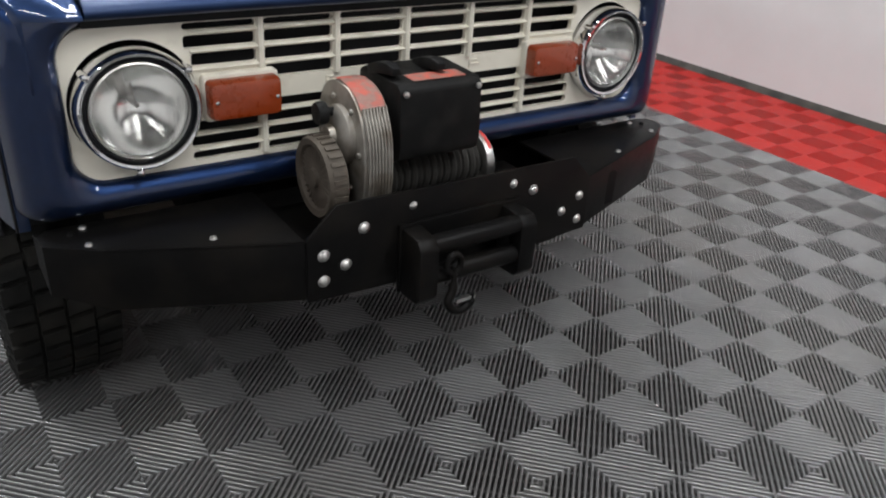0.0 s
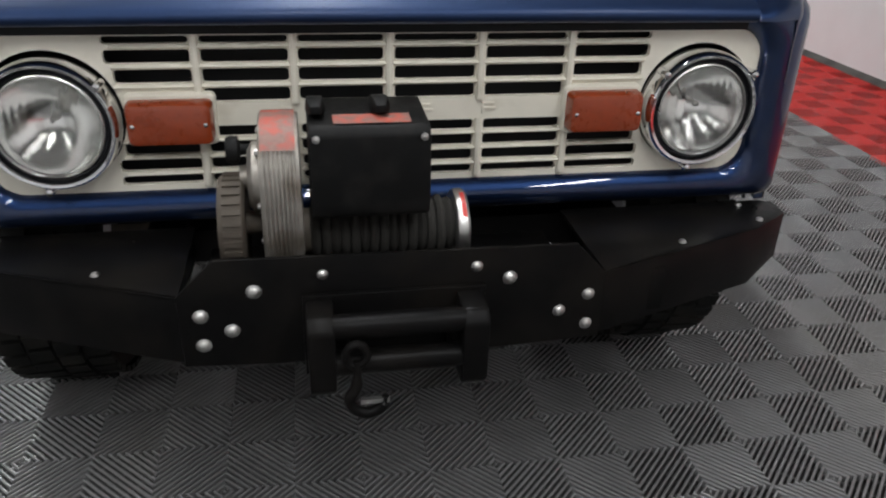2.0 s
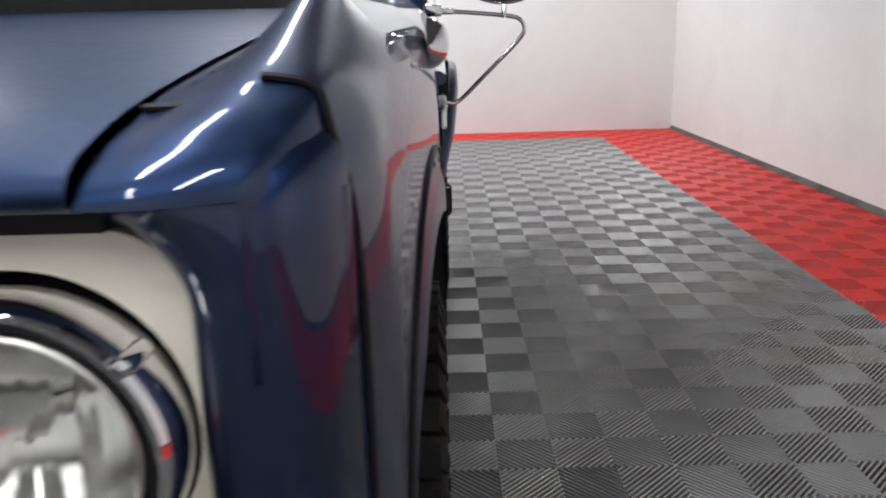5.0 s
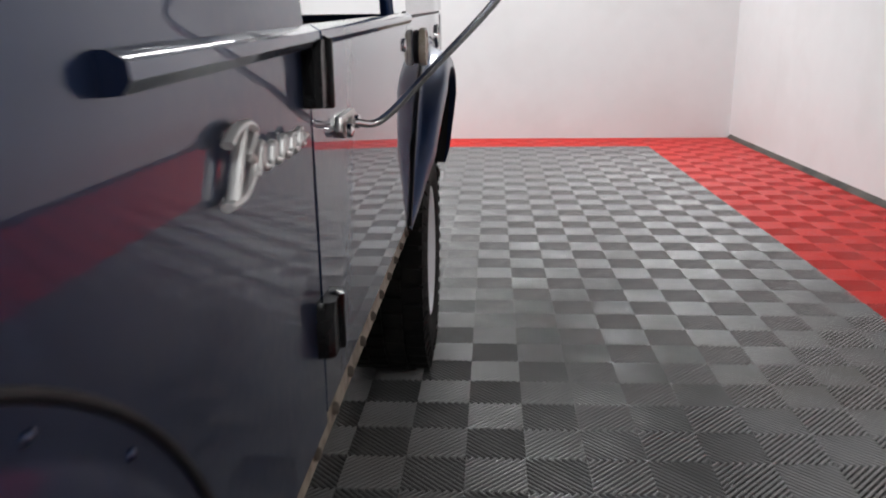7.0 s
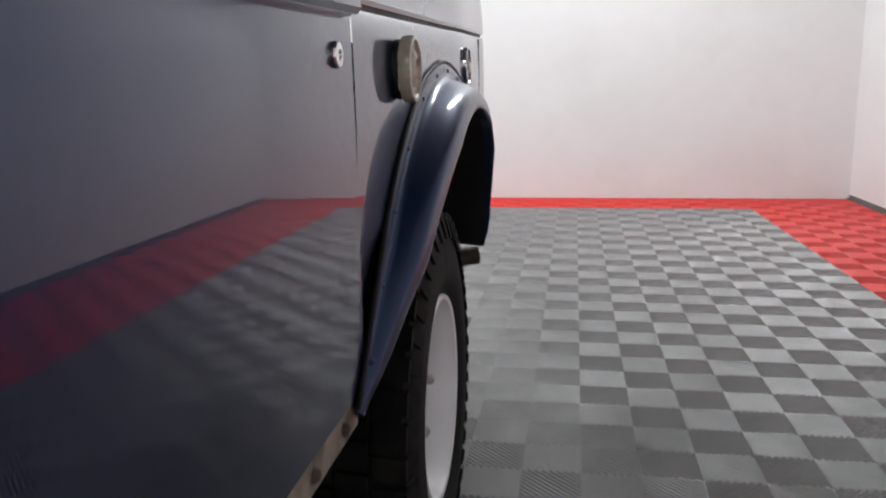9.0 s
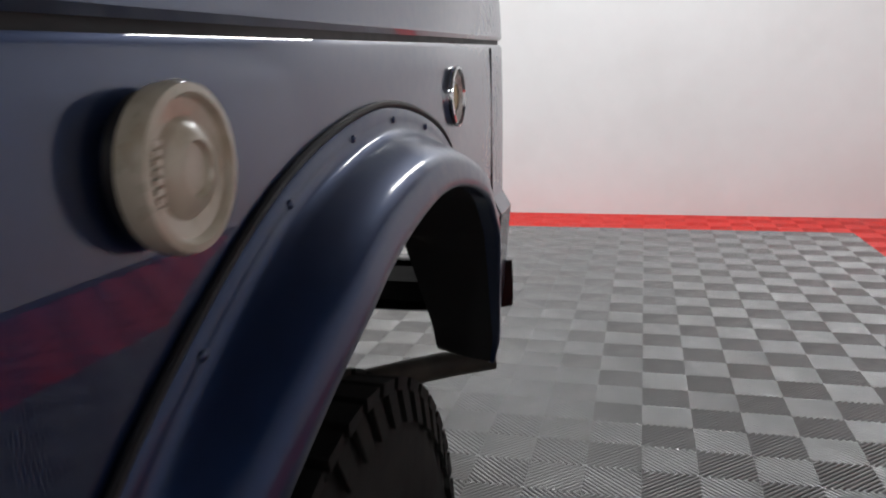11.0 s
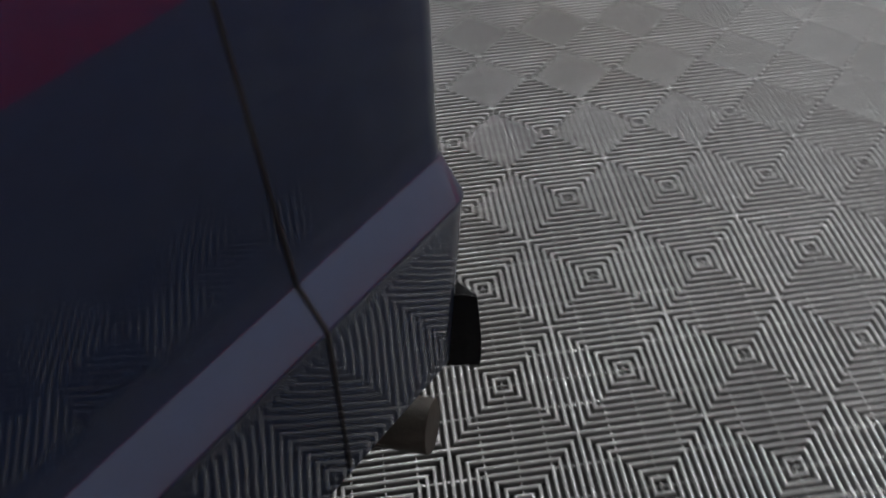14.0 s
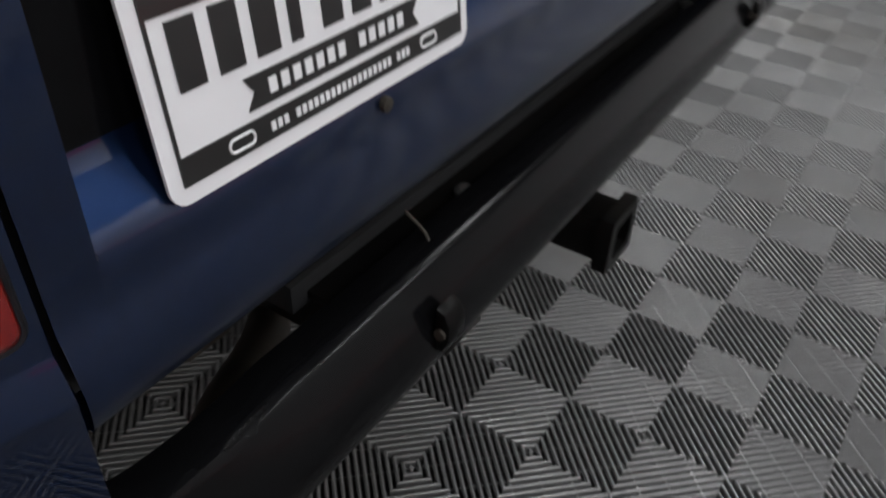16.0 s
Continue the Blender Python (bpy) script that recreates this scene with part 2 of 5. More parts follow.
# ---------------------------------------------------------------- mesh helpers
class Geo:
    """Vertices and faces of one part; every method returns the Geo."""

    def __init__(self):
        self.v, self.f = [], []

    def add(self, verts, faces):
        k = len(self.v)
        self.v += [tuple(p) for p in verts]
        self.f += [tuple(i + k for i in face) for face in faces]
        return self

    def box(self, x0, x1, y0, y1, z0, z1):
        p = [(x, y, z) for x in (x0, x1) for y in (y0, y1) for z in (z0, z1)]
        return self.add(p, [(0, 1, 3, 2), (4, 6, 7, 5), (0, 4, 5, 1), (2, 3, 7, 6), (0, 2, 6, 4), (1, 5, 7, 3)])

    def loft(self, rings, closed=True, caps=False):
        n, k = len(rings[0]), len(rings)
        faces = []
        for a in range(k - 1):
            for b in range(n if closed else n - 1):
                c = (b + 1) % n
                faces.append((a * n + b, a * n + c, (a + 1) * n + c, (a + 1) * n + b))
        if caps:
            faces += [tuple(range(n)), tuple(range((k - 1) * n, k * n))]
        return self.add([p for r in rings for p in r], faces)

    def prism(self, poly, axis, lo, hi):
        """A polygon of pairs, drawn out along an axis."""
        def at(p, w):
            q = list(p)
            q.insert(axis, w)
            return q
        return self.loft([[at(p, lo) for p in poly], [at(p, hi) for p in poly]], True, True)

    def lathe(self, profile, centre, axis, n=32, close=False):
        """Rings of (radius, along) about an axis through a centre."""
        i, j = [k for k in range(3) if k != axis]
        rings = []
        for r, w in profile:
            ring = []
            for k in range(n):
                p = [0.0, 0.0, 0.0]
                p[i] = centre[i] + r * math.cos(2 * math.pi * k / n)
                p[j] = centre[j] + r * math.sin(2 * math.pi * k / n)
                p[axis] = centre[axis] + w
                ring.append(p)
            rings.append(ring)
        return self.loft(rings, True, close)

    def tube(self, path, r, n=10, caps=True, closed=False):
        pts = [Vector(p) for p in path]
        rings, up = [], None
        for k, p in enumerate(pts):
            a = pts[k - 1] if k or closed else p
            b = pts[(k + 1) % len(pts)] if k + 1 < len(pts) or closed else p
            d = (b - a).normalized()
            if up is None:
                up = d.orthogonal().normalized()
            up = (up - d * up.dot(d)).normalized()
            side = d.cross(up)
            rr = r[k] if isinstance(r, (list, tuple)) else r
            rings.append([p + rr * (math.cos(2 * math.pi * i / n) * up + math.sin(2 * math.pi * i / n) * side) for i in range(n)])
        if closed:
            rings.append(rings[0])
        return self.loft(rings, True, caps and not closed)

    def sheet(self, rows):
        return self.loft(rows, False)


def spline(pts, per=6):
    """Catmull-Rom through points of any size."""
    p = [np.array(q, float) for q in pts]
    p = [2 * p[0] - p[1], *p, 2 * p[-1] - p[-2]]
    out = []
    for a, b, c, d in zip(p, p[1:], p[2:], p[3:]):
        for k in range(per):
            t = k / per
            out.append(0.5 * (2 * b + (c - a) * t + (2 * a - 5 * b + 4 * c - d) * t * t + (3 * b - a - 3 * c + d) * t ** 3))
    return [tuple(q) for q in out] + [tuple(p[-2])]


def rounded(hw, lo, hi, r, n=7):
    """Pairs round a rectangle with rounded corners, -hw to hw and lo to hi."""
    out = []
    for cx, cy, a0 in ((hw - r, hi - r, 0), (-hw + r, hi - r, 90), (-hw + r, lo + r, 180), (hw - r, lo + r, 270)):
        for k in range(n):
            a = radians(a0 + 90 * k / (n - 1))
            out.append((cx + r * math.cos(a), cy + r * math.sin(a)))
    return out


def mesh_of(geo, mats, bevel=0.0, crease=38.0, offset=(0, 0, 0)):
    bm = bmesh.new()
    vs = [bm.verts.new(Vector(p) - Vector(offset)) for p in geo.v]
    for f in geo.f:
        if len(set(f)) > 2:
            try:
                bm.faces.new([vs[i] for i in f])
            except ValueError:
                pass
    bmesh.ops.remove_doubles(bm, verts=bm.verts, dist=1e-5)
    bmesh.ops.recalc_face_normals(bm, faces=bm.faces)
    if bevel:
        edges = [e for e in bm.edges if len(e.link_faces) == 2 and e.calc_face_angle(0) > radians(30)]
        bmesh.ops.bevel(bm, geom=edges, offset=bevel, segments=2, profile=0.6, affect="EDGES", clamp_overlap=True)
    for f in bm.faces:
        f.smooth = True
    for e in bm.edges:
        e.smooth = len(e.link_faces) == 2 and e.calc_face_angle(0) < radians(crease)
    me = bpy.data.meshes.new("mesh")
    bm.to_mesh(me)
    bm.free()
    for m in mats if isinstance(mats, (list, tuple)) else [mats]:
        me.materials.append(m)
    return me


def thing(name, geo, mat, label, category, at=(0, 0, 0), bevel=0.0, group="", kind="", crease=38.0):
    """A top-level mesh whose origin is at a place."""
    ob = new(name, mesh_of(geo, mat, bevel, crease, at))
    ob.location = at
    return tagged(ob, label, category, group, kind)


def root(name, at, label, category, group=""):
    ob = new(name)
    ob.location = at
    ob.empty_display_size = 0.1
    return tagged(ob, label, category, group)


def part(name, geo, mat, parent, label="", bevel=0.0, crease=38.0):
    """A part given in the room's coordinates, hung under its thing or part."""
    base, p = Vector((0, 0, 0)), parent
    while p is not None:
        base, p = base + p.location, p.parent
    ob = new(name, mesh_of(geo, mat, bevel, crease, base))
    ob.parent = parent
    return tagged(ob, label) if label else ob


# ---------------------------------------------------------------- room
def slab(name, x0, x1, y0, y1, z0, z1, mat, label, category):
    return thing(name, Geo().box(x0, x1, y0, y1, z0, z1), mat, label, category,
                 at=((x0 + x1) / 2, (y0 + y1) / 2, z0), kind="structure")


T = 0.14
floor = slab("floor", X_FAR - T, X_WALL + T, Y_FAR - T, Y_WALL + T, -0.16, -0.020, SUBFLOOR,
             "ribbed grey and red interlocking plastic tile floor", "floor")
slab("wall_east", X_WALL, X_WALL + T, Y_FAR - T, Y_WALL + T, -0.016, Z_CEIL, WALL, "plain white painted showroom wall", "wall")
slab("wall_north", X_FAR - T, X_WALL, Y_WALL, Y_WALL + T, -0.016, Z_CEIL, WALL, "plain white painted end wall", "wall")
slab("wall_west", X_FAR - T, X_FAR, Y_FAR - T, Y_WALL, -0.016, Z_CEIL, WALL, "plain white painted far wall", "wall")
slab("wall_south", X_FAR, X_WALL, Y_FAR - T, Y_FAR, -0.016, Z_CEIL, GREYWALL, "plain grey painted wall facing the truck's nose", "wall")
slab("ceiling", X_FAR - T, X_WALL + T, Y_FAR - T, Y_WALL + T, Z_CEIL, Z_CEIL + 0.12, CEILING, "plain dark grey ceiling", "ceiling")
edge_geo = Geo()
edge_geo.loft([[(X_WALL, y, -0.012), (X_WALL - 0.034, y, -0.012), (X_WALL - 0.030, y, 0.004), (X_WALL - 0.012, y, 0.016),
                (X_WALL, y, 0.035)] for y in np.linspace(Y_FAR, Y_WALL - 0.02, 40)], True, True)
thing("baseboard", edge_geo, COVE, "dark grey rubber edging along the wall foot", "edging", at=(X_WALL, -6.0, 0), kind="structure")

# ceiling tube fixtures
fix = root("ceiling_light", (LAMP_ROWS[0][0], LAMP_ROWS[0][1], Z_CEIL - 0.1), "long white steel tube light on the ceiling",
           "ceiling light", "tube lights under the ceiling")
fx, fy = LAMP_ROWS[0]
part("housing", Geo().prism([(-0.13 + fx, Z_CEIL - 0.02), (-0.10 + fx, Z_CEIL - 0.10), (0.10 + fx, Z_CEIL - 0.10),
                             (0.13 + fx, Z_CEIL - 0.02), (0.13 + fx, Z_CEIL), (-0.13 + fx, Z_CEIL)], 1, fy - 1.22, fy + 1.22),
     FIXTURE, fix)
for lx, ly in LAMP_ROWS[1:]:
    copy_thing(fix, pose(lx, ly, Z_CEIL - 0.1))

# ---------------------------------------------------------------- truck: frame of reference
XC = -2.545                        # the truck's middle
truck = root("off_road_truck", (XC, -6.2, 0), "navy blue vintage off-road truck with cream grille and front winch", "truck")
TRUCK_AT, TRUCK_TURN = (-2.5259, -6.1988, -0.0057), 0.0066   # it stands a touch askew on the tiles
W = 0.870                          # half width of the body sides
Y_TAIL = -4.265                    # face of the tailgate
Y_CORNER = -4.274                  # where the sides end; the corner posts slant back from there to the gate
Y_DOOR0, Y_DOOR1 = -6.748, -5.718
Z_SILL = 0.605


def belt(y):
    return 1.034 + 0.035 * (y + 7.05)


def P(u, y, z):
    return (XC + u, y, z)


def tp(name, geo, mat, parent=None, label="", bevel=0.0, crease=38.0):
    """A part of the truck, whose first coordinate runs from the truck's middle."""
    geo.v = [(XC + p[0], p[1], p[2]) for p in geo.v]
    return part(name, geo, mat, parent or truck, label, bevel, crease)


# ---------------------------------------------------------------- grille panel
ZG0, ZG1 = 0.700, 0.980
grille = None
ROWS_UP = [(0.9635, 0.9765), (0.930, 0.9535), (0.8955, 0.920), (0.861, 0.886)]
ROWS_LOW = [(0.797, 0.818), (0.767, 0.789), (0.737, 0.759), (0.7115, 0.728)]
COLS = [(-0.491, -0.351), (-0.334, -0.187), (-0.170, -0.021), (-0.001, 0.147), (0.166, 0.316), (0.334, 0.480)]
HEAD_U, HEAD_Z, SIG_Z = 0.587, 0.838, (0.798, 0.874)


def panel_plate():
    """The stamped cream panel, with a hole for every slot and both lamps."""
    bm = bmesh.new()
    outer = [bm.verts.new((u, 0, z)) for u, z in rounded(0.707, ZG0, ZG1, 0.055, 8)]
    loops = [outer]
    for rows in (ROWS_UP, ROWS_LOW):
        for k, (z0, z1) in enumerate(rows):
            for c, (u0, u1) in enumerate(COLS):
                if rows is ROWS_UP and k == 3 and c in (0, 5):
                    continue
                if rows is ROWS_LOW and k == 0 and c in (0, 5):
                    continue
                inset = 0.012 if (c in (0, 5) and ((rows is ROWS_UP and k == 2) or (rows is ROWS_LOW and k == 1))) else 0.0
                a, b = (u0 + inset, u1) if c == 0 else ((u0, u1 - inset) if c == 5 else (u0, u1))
                m = (a + b) / 2
                loops.append([bm.verts.new((m + u, 0, z)) for u, z in rounded((b - a) / 2, z0, z1, 0.0062, 4)])
    for s in (-1, 1):
        loops.append([bm.verts.new((s * HEAD_U + 0.117 * math.cos(2 * math.pi * k / 48), 0, HEAD_Z + 0.117 * math.sin(2 * math.pi * k / 48)))
                      for k in range(48)])
    edges = [bm.edges.new((a, b)) for lp in loops for a, b in zip(lp, lp[1:] + lp[:1])]
    bmesh.ops.triangle_fill(bm, use_beauty=True, use_dissolve=False, edges=edges)
    bmesh.ops.recalc_face_normals(bm, faces=bm.faces)
    g = Geo()
    g.add([(v.co.x, -8.032 + 0.010 * max(0.0, abs(v.co.x) - 0.45) ** 2, v.co.z) for v in bm.verts], [])
    bm.verts.index_update()
    front = [tuple(v.index for v in f.verts) for f in bm.faces]
    n = len(g.v)
    g.v += [(p[0], p[1] + 0.012, p[2]) for p in g.v]
    g.f += front + [tuple(i + n for i in f) for f in front]
    for lp in loops:
        ids = [v.index for v in lp]
        g.f += [(a, b, b + n, a + n) for a, b in zip(ids, ids[1:] + ids[:1])]
    bm.free()
    return g


grille = tp("grille_panel", panel_plate(), CREAM, None, "cream enamelled stamped steel grille panel with slots")
# rounded ribs that stand proud between the slots, and the plain bar with four worn raised marks
for rows, c0, c1 in ((ROWS_UP, -0.50, 0.49), (ROWS_LOW, -0.50, 0.49)):
    for (a0, a1), (b0, b1) in zip(rows, rows[1:]):
        zc, h = (a0 + b1) / 2, (a0 - b1) / 2 * 0.8
        tp("slat", Geo().loft([[(u, -8.032, zc + h), (u, -8.0375, zc + h * 0.55), (u, -8.039, zc), (u, -8.0375, zc - h * 0.55), (u, -8.032, zc - h)]
                               for u in np.linspace(c0 + 0.02, c1 - 0.02, 14)], False), CREAM, grille)
for (a0, a1), (b0, b1) in zip(COLS, COLS[1:]):
    uc = (a1 + b0) / 2
    for lo, hi in ((0.858, 0.980), (0.708, 0.821)):
        tp("post", Geo().loft([[(uc - 0.008, -8.032, z), (uc - 0.005, -8.0405, z), (uc, -8.0425, z), (uc + 0.005, -8.0405, z), (uc + 0.008, -8.032, z)]
                               for z in np.linspace(lo, hi, 6)], False), CREAM, grille)
for k, uc in enumerate((-0.19, -0.07, 0.055, 0.175)):
    tp("raised_mark", Geo().box(uc - 0.014, uc + 0.014, -8.0345, -8.031, 0.836, 0.841).box(uc - 0.014, uc + 0.010, -8.0345, -8.031, 0.846, 0.850)
       .box(uc - 0.014, uc - 0.009, -8.0345, -8.031, 0.830, 0.851), CREAM, grille, bevel=0.0008)
tp("radiator_core", Geo().box(-0.56, 0.56, -7.95, -7.93, 0.66, 0.99), DARK)


def headlight(s):
    c = (s * HEAD_U, -8.032, HEAD_Z - 0.004)
    ring = tp("headlight", Geo().lathe([(0.1125, 0.030), (0.1135, -0.012), (0.1125, -0.028), (0.110, -0.038), (0.106, -0.043), (0.101, -0.042),
                                        (0.098, -0.034), (0.0975, -0.02)], c, 1, 56), CHROME, None, "round sealed-beam headlight in a deep chrome ring")
    tp("gasket", Geo().lathe([(0.0985, -0.020), (0.0965, -0.031), (0.0925, -0.034), (0.090, -0.030), (0.0895, -0.018)], c, 1, 48), SEAL, ring)
    tp("retaining_rim", Geo().lathe([(0.0905, -0.028), (0.0895, -0.0365), (0.087, -0.038), (0.0848, -0.034)], c, 1, 48), STEEL, ring)
    tp("lens", Geo().lathe([(0.0001, -0.051)] + [(0.0855 * math.sin(a), -0.030 - 0.021 * math.cos(a)) for a in np.linspace(0.12, 1.57, 9)]
                           + [(0.0855, -0.026), (0.0001, -0.040)], c, 1, 48), GLASS, ring, "fluted clear glass lens")
    tp("reflector", Geo().lathe([(0.0865, -0.022)] + [(r, -0.020 + 0.062 * (1 - (r / 0.086) ** 2)) for r in np.linspace(0.086, 0.012, 10)]
                                + [(0.0001, 0.043)], c, 1, 40), REFLECTOR, ring)
    tp("bulb_shield", Geo().lathe([(0.0001, -0.006), (0.005, -0.005), (0.0065, 0.002), (0.006, 0.04)], (c[0], c[1], c[2] + 0.004), 1, 16), STEEL, ring)
    for a in (140, 38, 262):
        p = (c[0] + 0.1135 * math.cos(radians(a)), -8.078, c[2] + 0.1135 * math.sin(radians(a)))
        tp("clip", Geo().lathe([(0.0075, 0.03), (0.008, 0.004), (0.006, -0.002), (0.0001, -0.004)], p, 1, 10), CHROME, ring)
    tp("bucket", Geo().lathe([(0.1165, 0.010), (0.1165, 0.10), (0.0001, 0.10)], (c[0], c[1], HEAD_Z), 1, 32), DARK, ring)


def signal(s):
    u0, u1 = sorted((s * 0.319, s * 0.463))
    m, h = (u0 + u1) / 2, (u1 - u0) / 2
    base = tp("turn_signal", Geo().loft([[(m + a, y, z) for a, z in rounded(h + g, SIG_Z[0] - 0.004 - g, SIG_Z[1] + 0.004 + g, 0.010, 5)]
                                         for y, g in ((-8.03, 0.004), (-8.046, 0.004), (-8.050, 0.001))], True, True), CREAM, None,
              "amber front turn signal in a cream base")
    tp("lens", Geo().loft([[(m + a, y, z) for a, z in rounded(h - g, SIG_Z[0] + g, SIG_Z[1] - g, 0.010, 5)]
                           for y, g in ((-8.047, 0.0), (-8.072, 0.001), (-8.079, 0.004), (-8.081, 0.010))], True, True), AMBER, base, "amber ribbed plastic lens")
    for k in (-1, 1):
        tp("screw", Geo().lathe([(0.0042, 0.006), (0.004, -0.002), (0.0001, -0.0035)], (m + k * (h - 0.012), -8.081, (SIG_Z[0] + SIG_Z[1]) / 2), 1, 10),
           CHROME, base)


for s in (-1, 1):
    headlight(s)
    signal(s)

# ---------------------------------------------------------------- front surround, hood, fenders
SURROUND = [(0.705, 0.702, 0.978, 0.053, -8.020), (0.708, 0.699, 0.981, 0.055, -8.038), (0.714, 0.693, 0.984, 0.058, -8.048),
            (0.728, 0.682, 0.989, 0.058, -8.056), (0.748, 0.668, 0.998, 0.050, -8.060), (0.771, 0.652, 1.010, 0.040, -8.056),
            (0.790, 0.641, 1.022, 0.034, -8.042), (0.803, 0.636, 1.032, 0.030, -8.019), (0.811, 0.634, 1.038, 0.028, -7.991)]


def under_lip(u, z):
    """The band under the hood's lip lies further back than the rest."""
    return 0.040 * min(1.0, max(0.0, (z - 0.945) / 0.03)) * min(1.0, max(0.0, (0.70 - abs(u)) / 0.08))


def surround_ring(a, lo, hi, r):
    ring = rounded(a, lo, hi, r, 9)
    out = []
    for p, q in zip(ring, ring[1:] + ring[:1]):
        n = 8 if abs(p[0] - q[0]) > 0.5 else 1
        out += [(p[0] + (q[0] - p[0]) * i / n, p[1] + (q[1] - p[1]) * i / n) for i in range(n)]
    return out


g = Geo()
g.loft([[(u, y + under_lip(u, z), z) for u, z in surround_ring(a, lo, hi, r)] for a, lo, hi, r, y in SURROUND], True)
tp("front_surround", g, PAINT, None, "rounded navy front surround of the grille")
# black strip added under the hood lip, shade over the navy band
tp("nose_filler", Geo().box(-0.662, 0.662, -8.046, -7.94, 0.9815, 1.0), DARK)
g = Geo()
HOOD = spline([(-8.030, 0.999), (-8.058, 0.9985), (-8.078, 1.004), (-8.084, 1.016), (-8.074, 1.031), (-8.045, 1.044), (-7.99, 1.060), (-7.91, 1.075),
               (-7.81, 1.091), (-7.74, 1.100), (-7.70, 1.104), (-7.60, 1.112), (-7.2, 1.140), (-6.80, 1.162)], 5)


def hood_z(y):
    return float(np.interp(y, [p[0] for p in HOOD[12:]], [p[1] for p in HOOD[12:]]))


def hood_w(y):
    return 0.660 + 0.10 * min(0.28, max(0.0, y + 8.06)) + 0.03 * max(0.0, y + 7.78)


def crown(u, w):
    return -0.006 * (abs(u) / w) ** 2.4


g.sheet([[(u * hood_w(y), y, z + crown(u, 1.0) * min(1.0, (z - 0.99) / 0.05)) for u in np.linspace(-1, 1, 33)] for y, z in HOOD])
g.sheet([[(u * hood_w(y), y, z - 0.018 + crown(u, 1.0)) for u in np.linspace(-1, 1, 9)] for y, z in HOOD[32::4]])
tp("hood", g, HAZED, None, "glossy navy steel hood with a raised centre")

REAR, FRONT = 0, 1
Y_AXLE_R, Y_AXLE_F = -5.17, -7.48


def arch_path(end):
    """Outline of a wheel flare on the body side, front foot to rear foot."""
    if end == FRONT:
        return [(Y_AXLE_F - 0.40 * math.cos(a), 0.56 + 0.385 * math.sin(a)) for a in np.linspace(0.0, math.pi, 50)]
    pts = [(-5.765, 0.600), (-5.705, 0.670), (-5.605, 0.780), (-5.485, 0.885), (-5.315, 0.980), (-5.135, 1.026), (-4.985, 1.028), (-4.825, 0.990),
           (-4.727, 0.918), (-4.640, 0.825), (-4.568, 0.740), (-4.500, 0.660), (-4.468, 0.605), (-4.454, 0.570)]
    return [(y, z) for y, z in spline(pts, 5)]


ARCHES = {REAR: arch_path(REAR), FRONT: arch_path(FRONT)}


def arch_z(y, end, drop=0.06):
    ys = [p[0] for p in ARCHES[end]]
    zs = [p[1] for p in ARCHES[end]]
    return float(np.interp(y, ys, zs)) - drop if ys[0] < y < ys[-1] else 0.0


def fender_w(y):
    return 0.813 + 0.012 * min(1.0, max(0.0, (y + 7.99) / 0.08)) + (W - 0.825) * min(1.0, max(0.0, (y + 7.98) / 0.62)) ** 0.8


def fender(s):
    g = Geo()
    rows = []
    ys = [-8.081 + 0.093 * (1 - math.cos(a)) for a in np.linspace(0.0, math.pi / 2, 16)] + list(np.linspace(-7.98, -6.753, 64))
    for y in ys:
        e = min(1.0, (y + 8.081) / 0.10)
        swell = math.sqrt(max(0.0, 1 - (1 - e) ** 2))
        nose = min(1.0, max(0.0, (y + 8.05) / 0.10)) ** 0.6
        zt = hood_z(max(y, -8.0)) - 0.009 - 0.012 * (1 - nose)
        w = fender_w(y)
        g0 = min(1.0, max(0.0, (y + 8.05) / 0.36))
        lift = 0.014 + 0.044 * g0 * g0 * (3 - 2 * g0)
        bottom = max(Z_SILL, arch_z(y, FRONT)) if y > -7.99 else 0.999
        top = [(hood_w(y) + 0.003, zt - 0.02), (hood_w(y) + 0.004, zt), (hood_w(y) + 0.022, zt + 0.004), (0.722 + 0.02 * nose, zt + 0.004 + lift * 0.75),
               (0.748 + 0.02 * nose, zt + lift), (0.778 + 0.015 * nose, zt + lift * 0.55), (w - 0.016, zt - 0.020), (w - 0.005, zt - 0.065),
               (w, zt - 0.14)]
        sec = spline(top, 4) + [(w, zt - 0.145), (w, zt - 0.155)] + [(w, zt - 0.155 + (bottom - zt + 0.155) * k / 5) for k in range(1, 6)]
        sec = sec + [(w - 0.02, bottom)]
        sec = [(min(u, 0.752) + swell * (u - min(u, 0.752)), 1.002 + swell * (z - 1.002) if z > 1.002 else z) for u, z in sec]
        rows.append([(s * u, y + 0.045 * (1 - e) * min(1.0, max(0.0, (u - 0.69) / 0.11)) ** 1.4, z) for u, z in sec])
    g.sheet(rows)
    ob = tp("front_fender", g, POLISHED_HAZE, None, "navy front fender with a peaked crown")
    # dark seam between the nose cap and the fender, over the crown and down the side
    tp("seam", Geo().tube([(s * (q[0] * s + 0.0018), -7.9815, q[2] + (0.0018 if q[2] > 1.0 else 0.0)) for q in rows[16][14:]], 0.0030, 6), SEAL, ob)
    tp("cap_seam", Geo().tube([(s * u, -7.988, hood_z(-7.988) - 0.0070) for u in np.linspace(0.675, 0.723, 6)], 0.0030, 6), SEAL, ob)
    return ob


for s in (-1, 1):
    fender(s)
    # dark sheet below the gap, its shade put into the colour
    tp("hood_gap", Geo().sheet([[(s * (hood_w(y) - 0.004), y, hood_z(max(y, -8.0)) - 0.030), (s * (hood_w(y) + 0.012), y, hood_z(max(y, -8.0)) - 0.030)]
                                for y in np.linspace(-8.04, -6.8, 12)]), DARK)


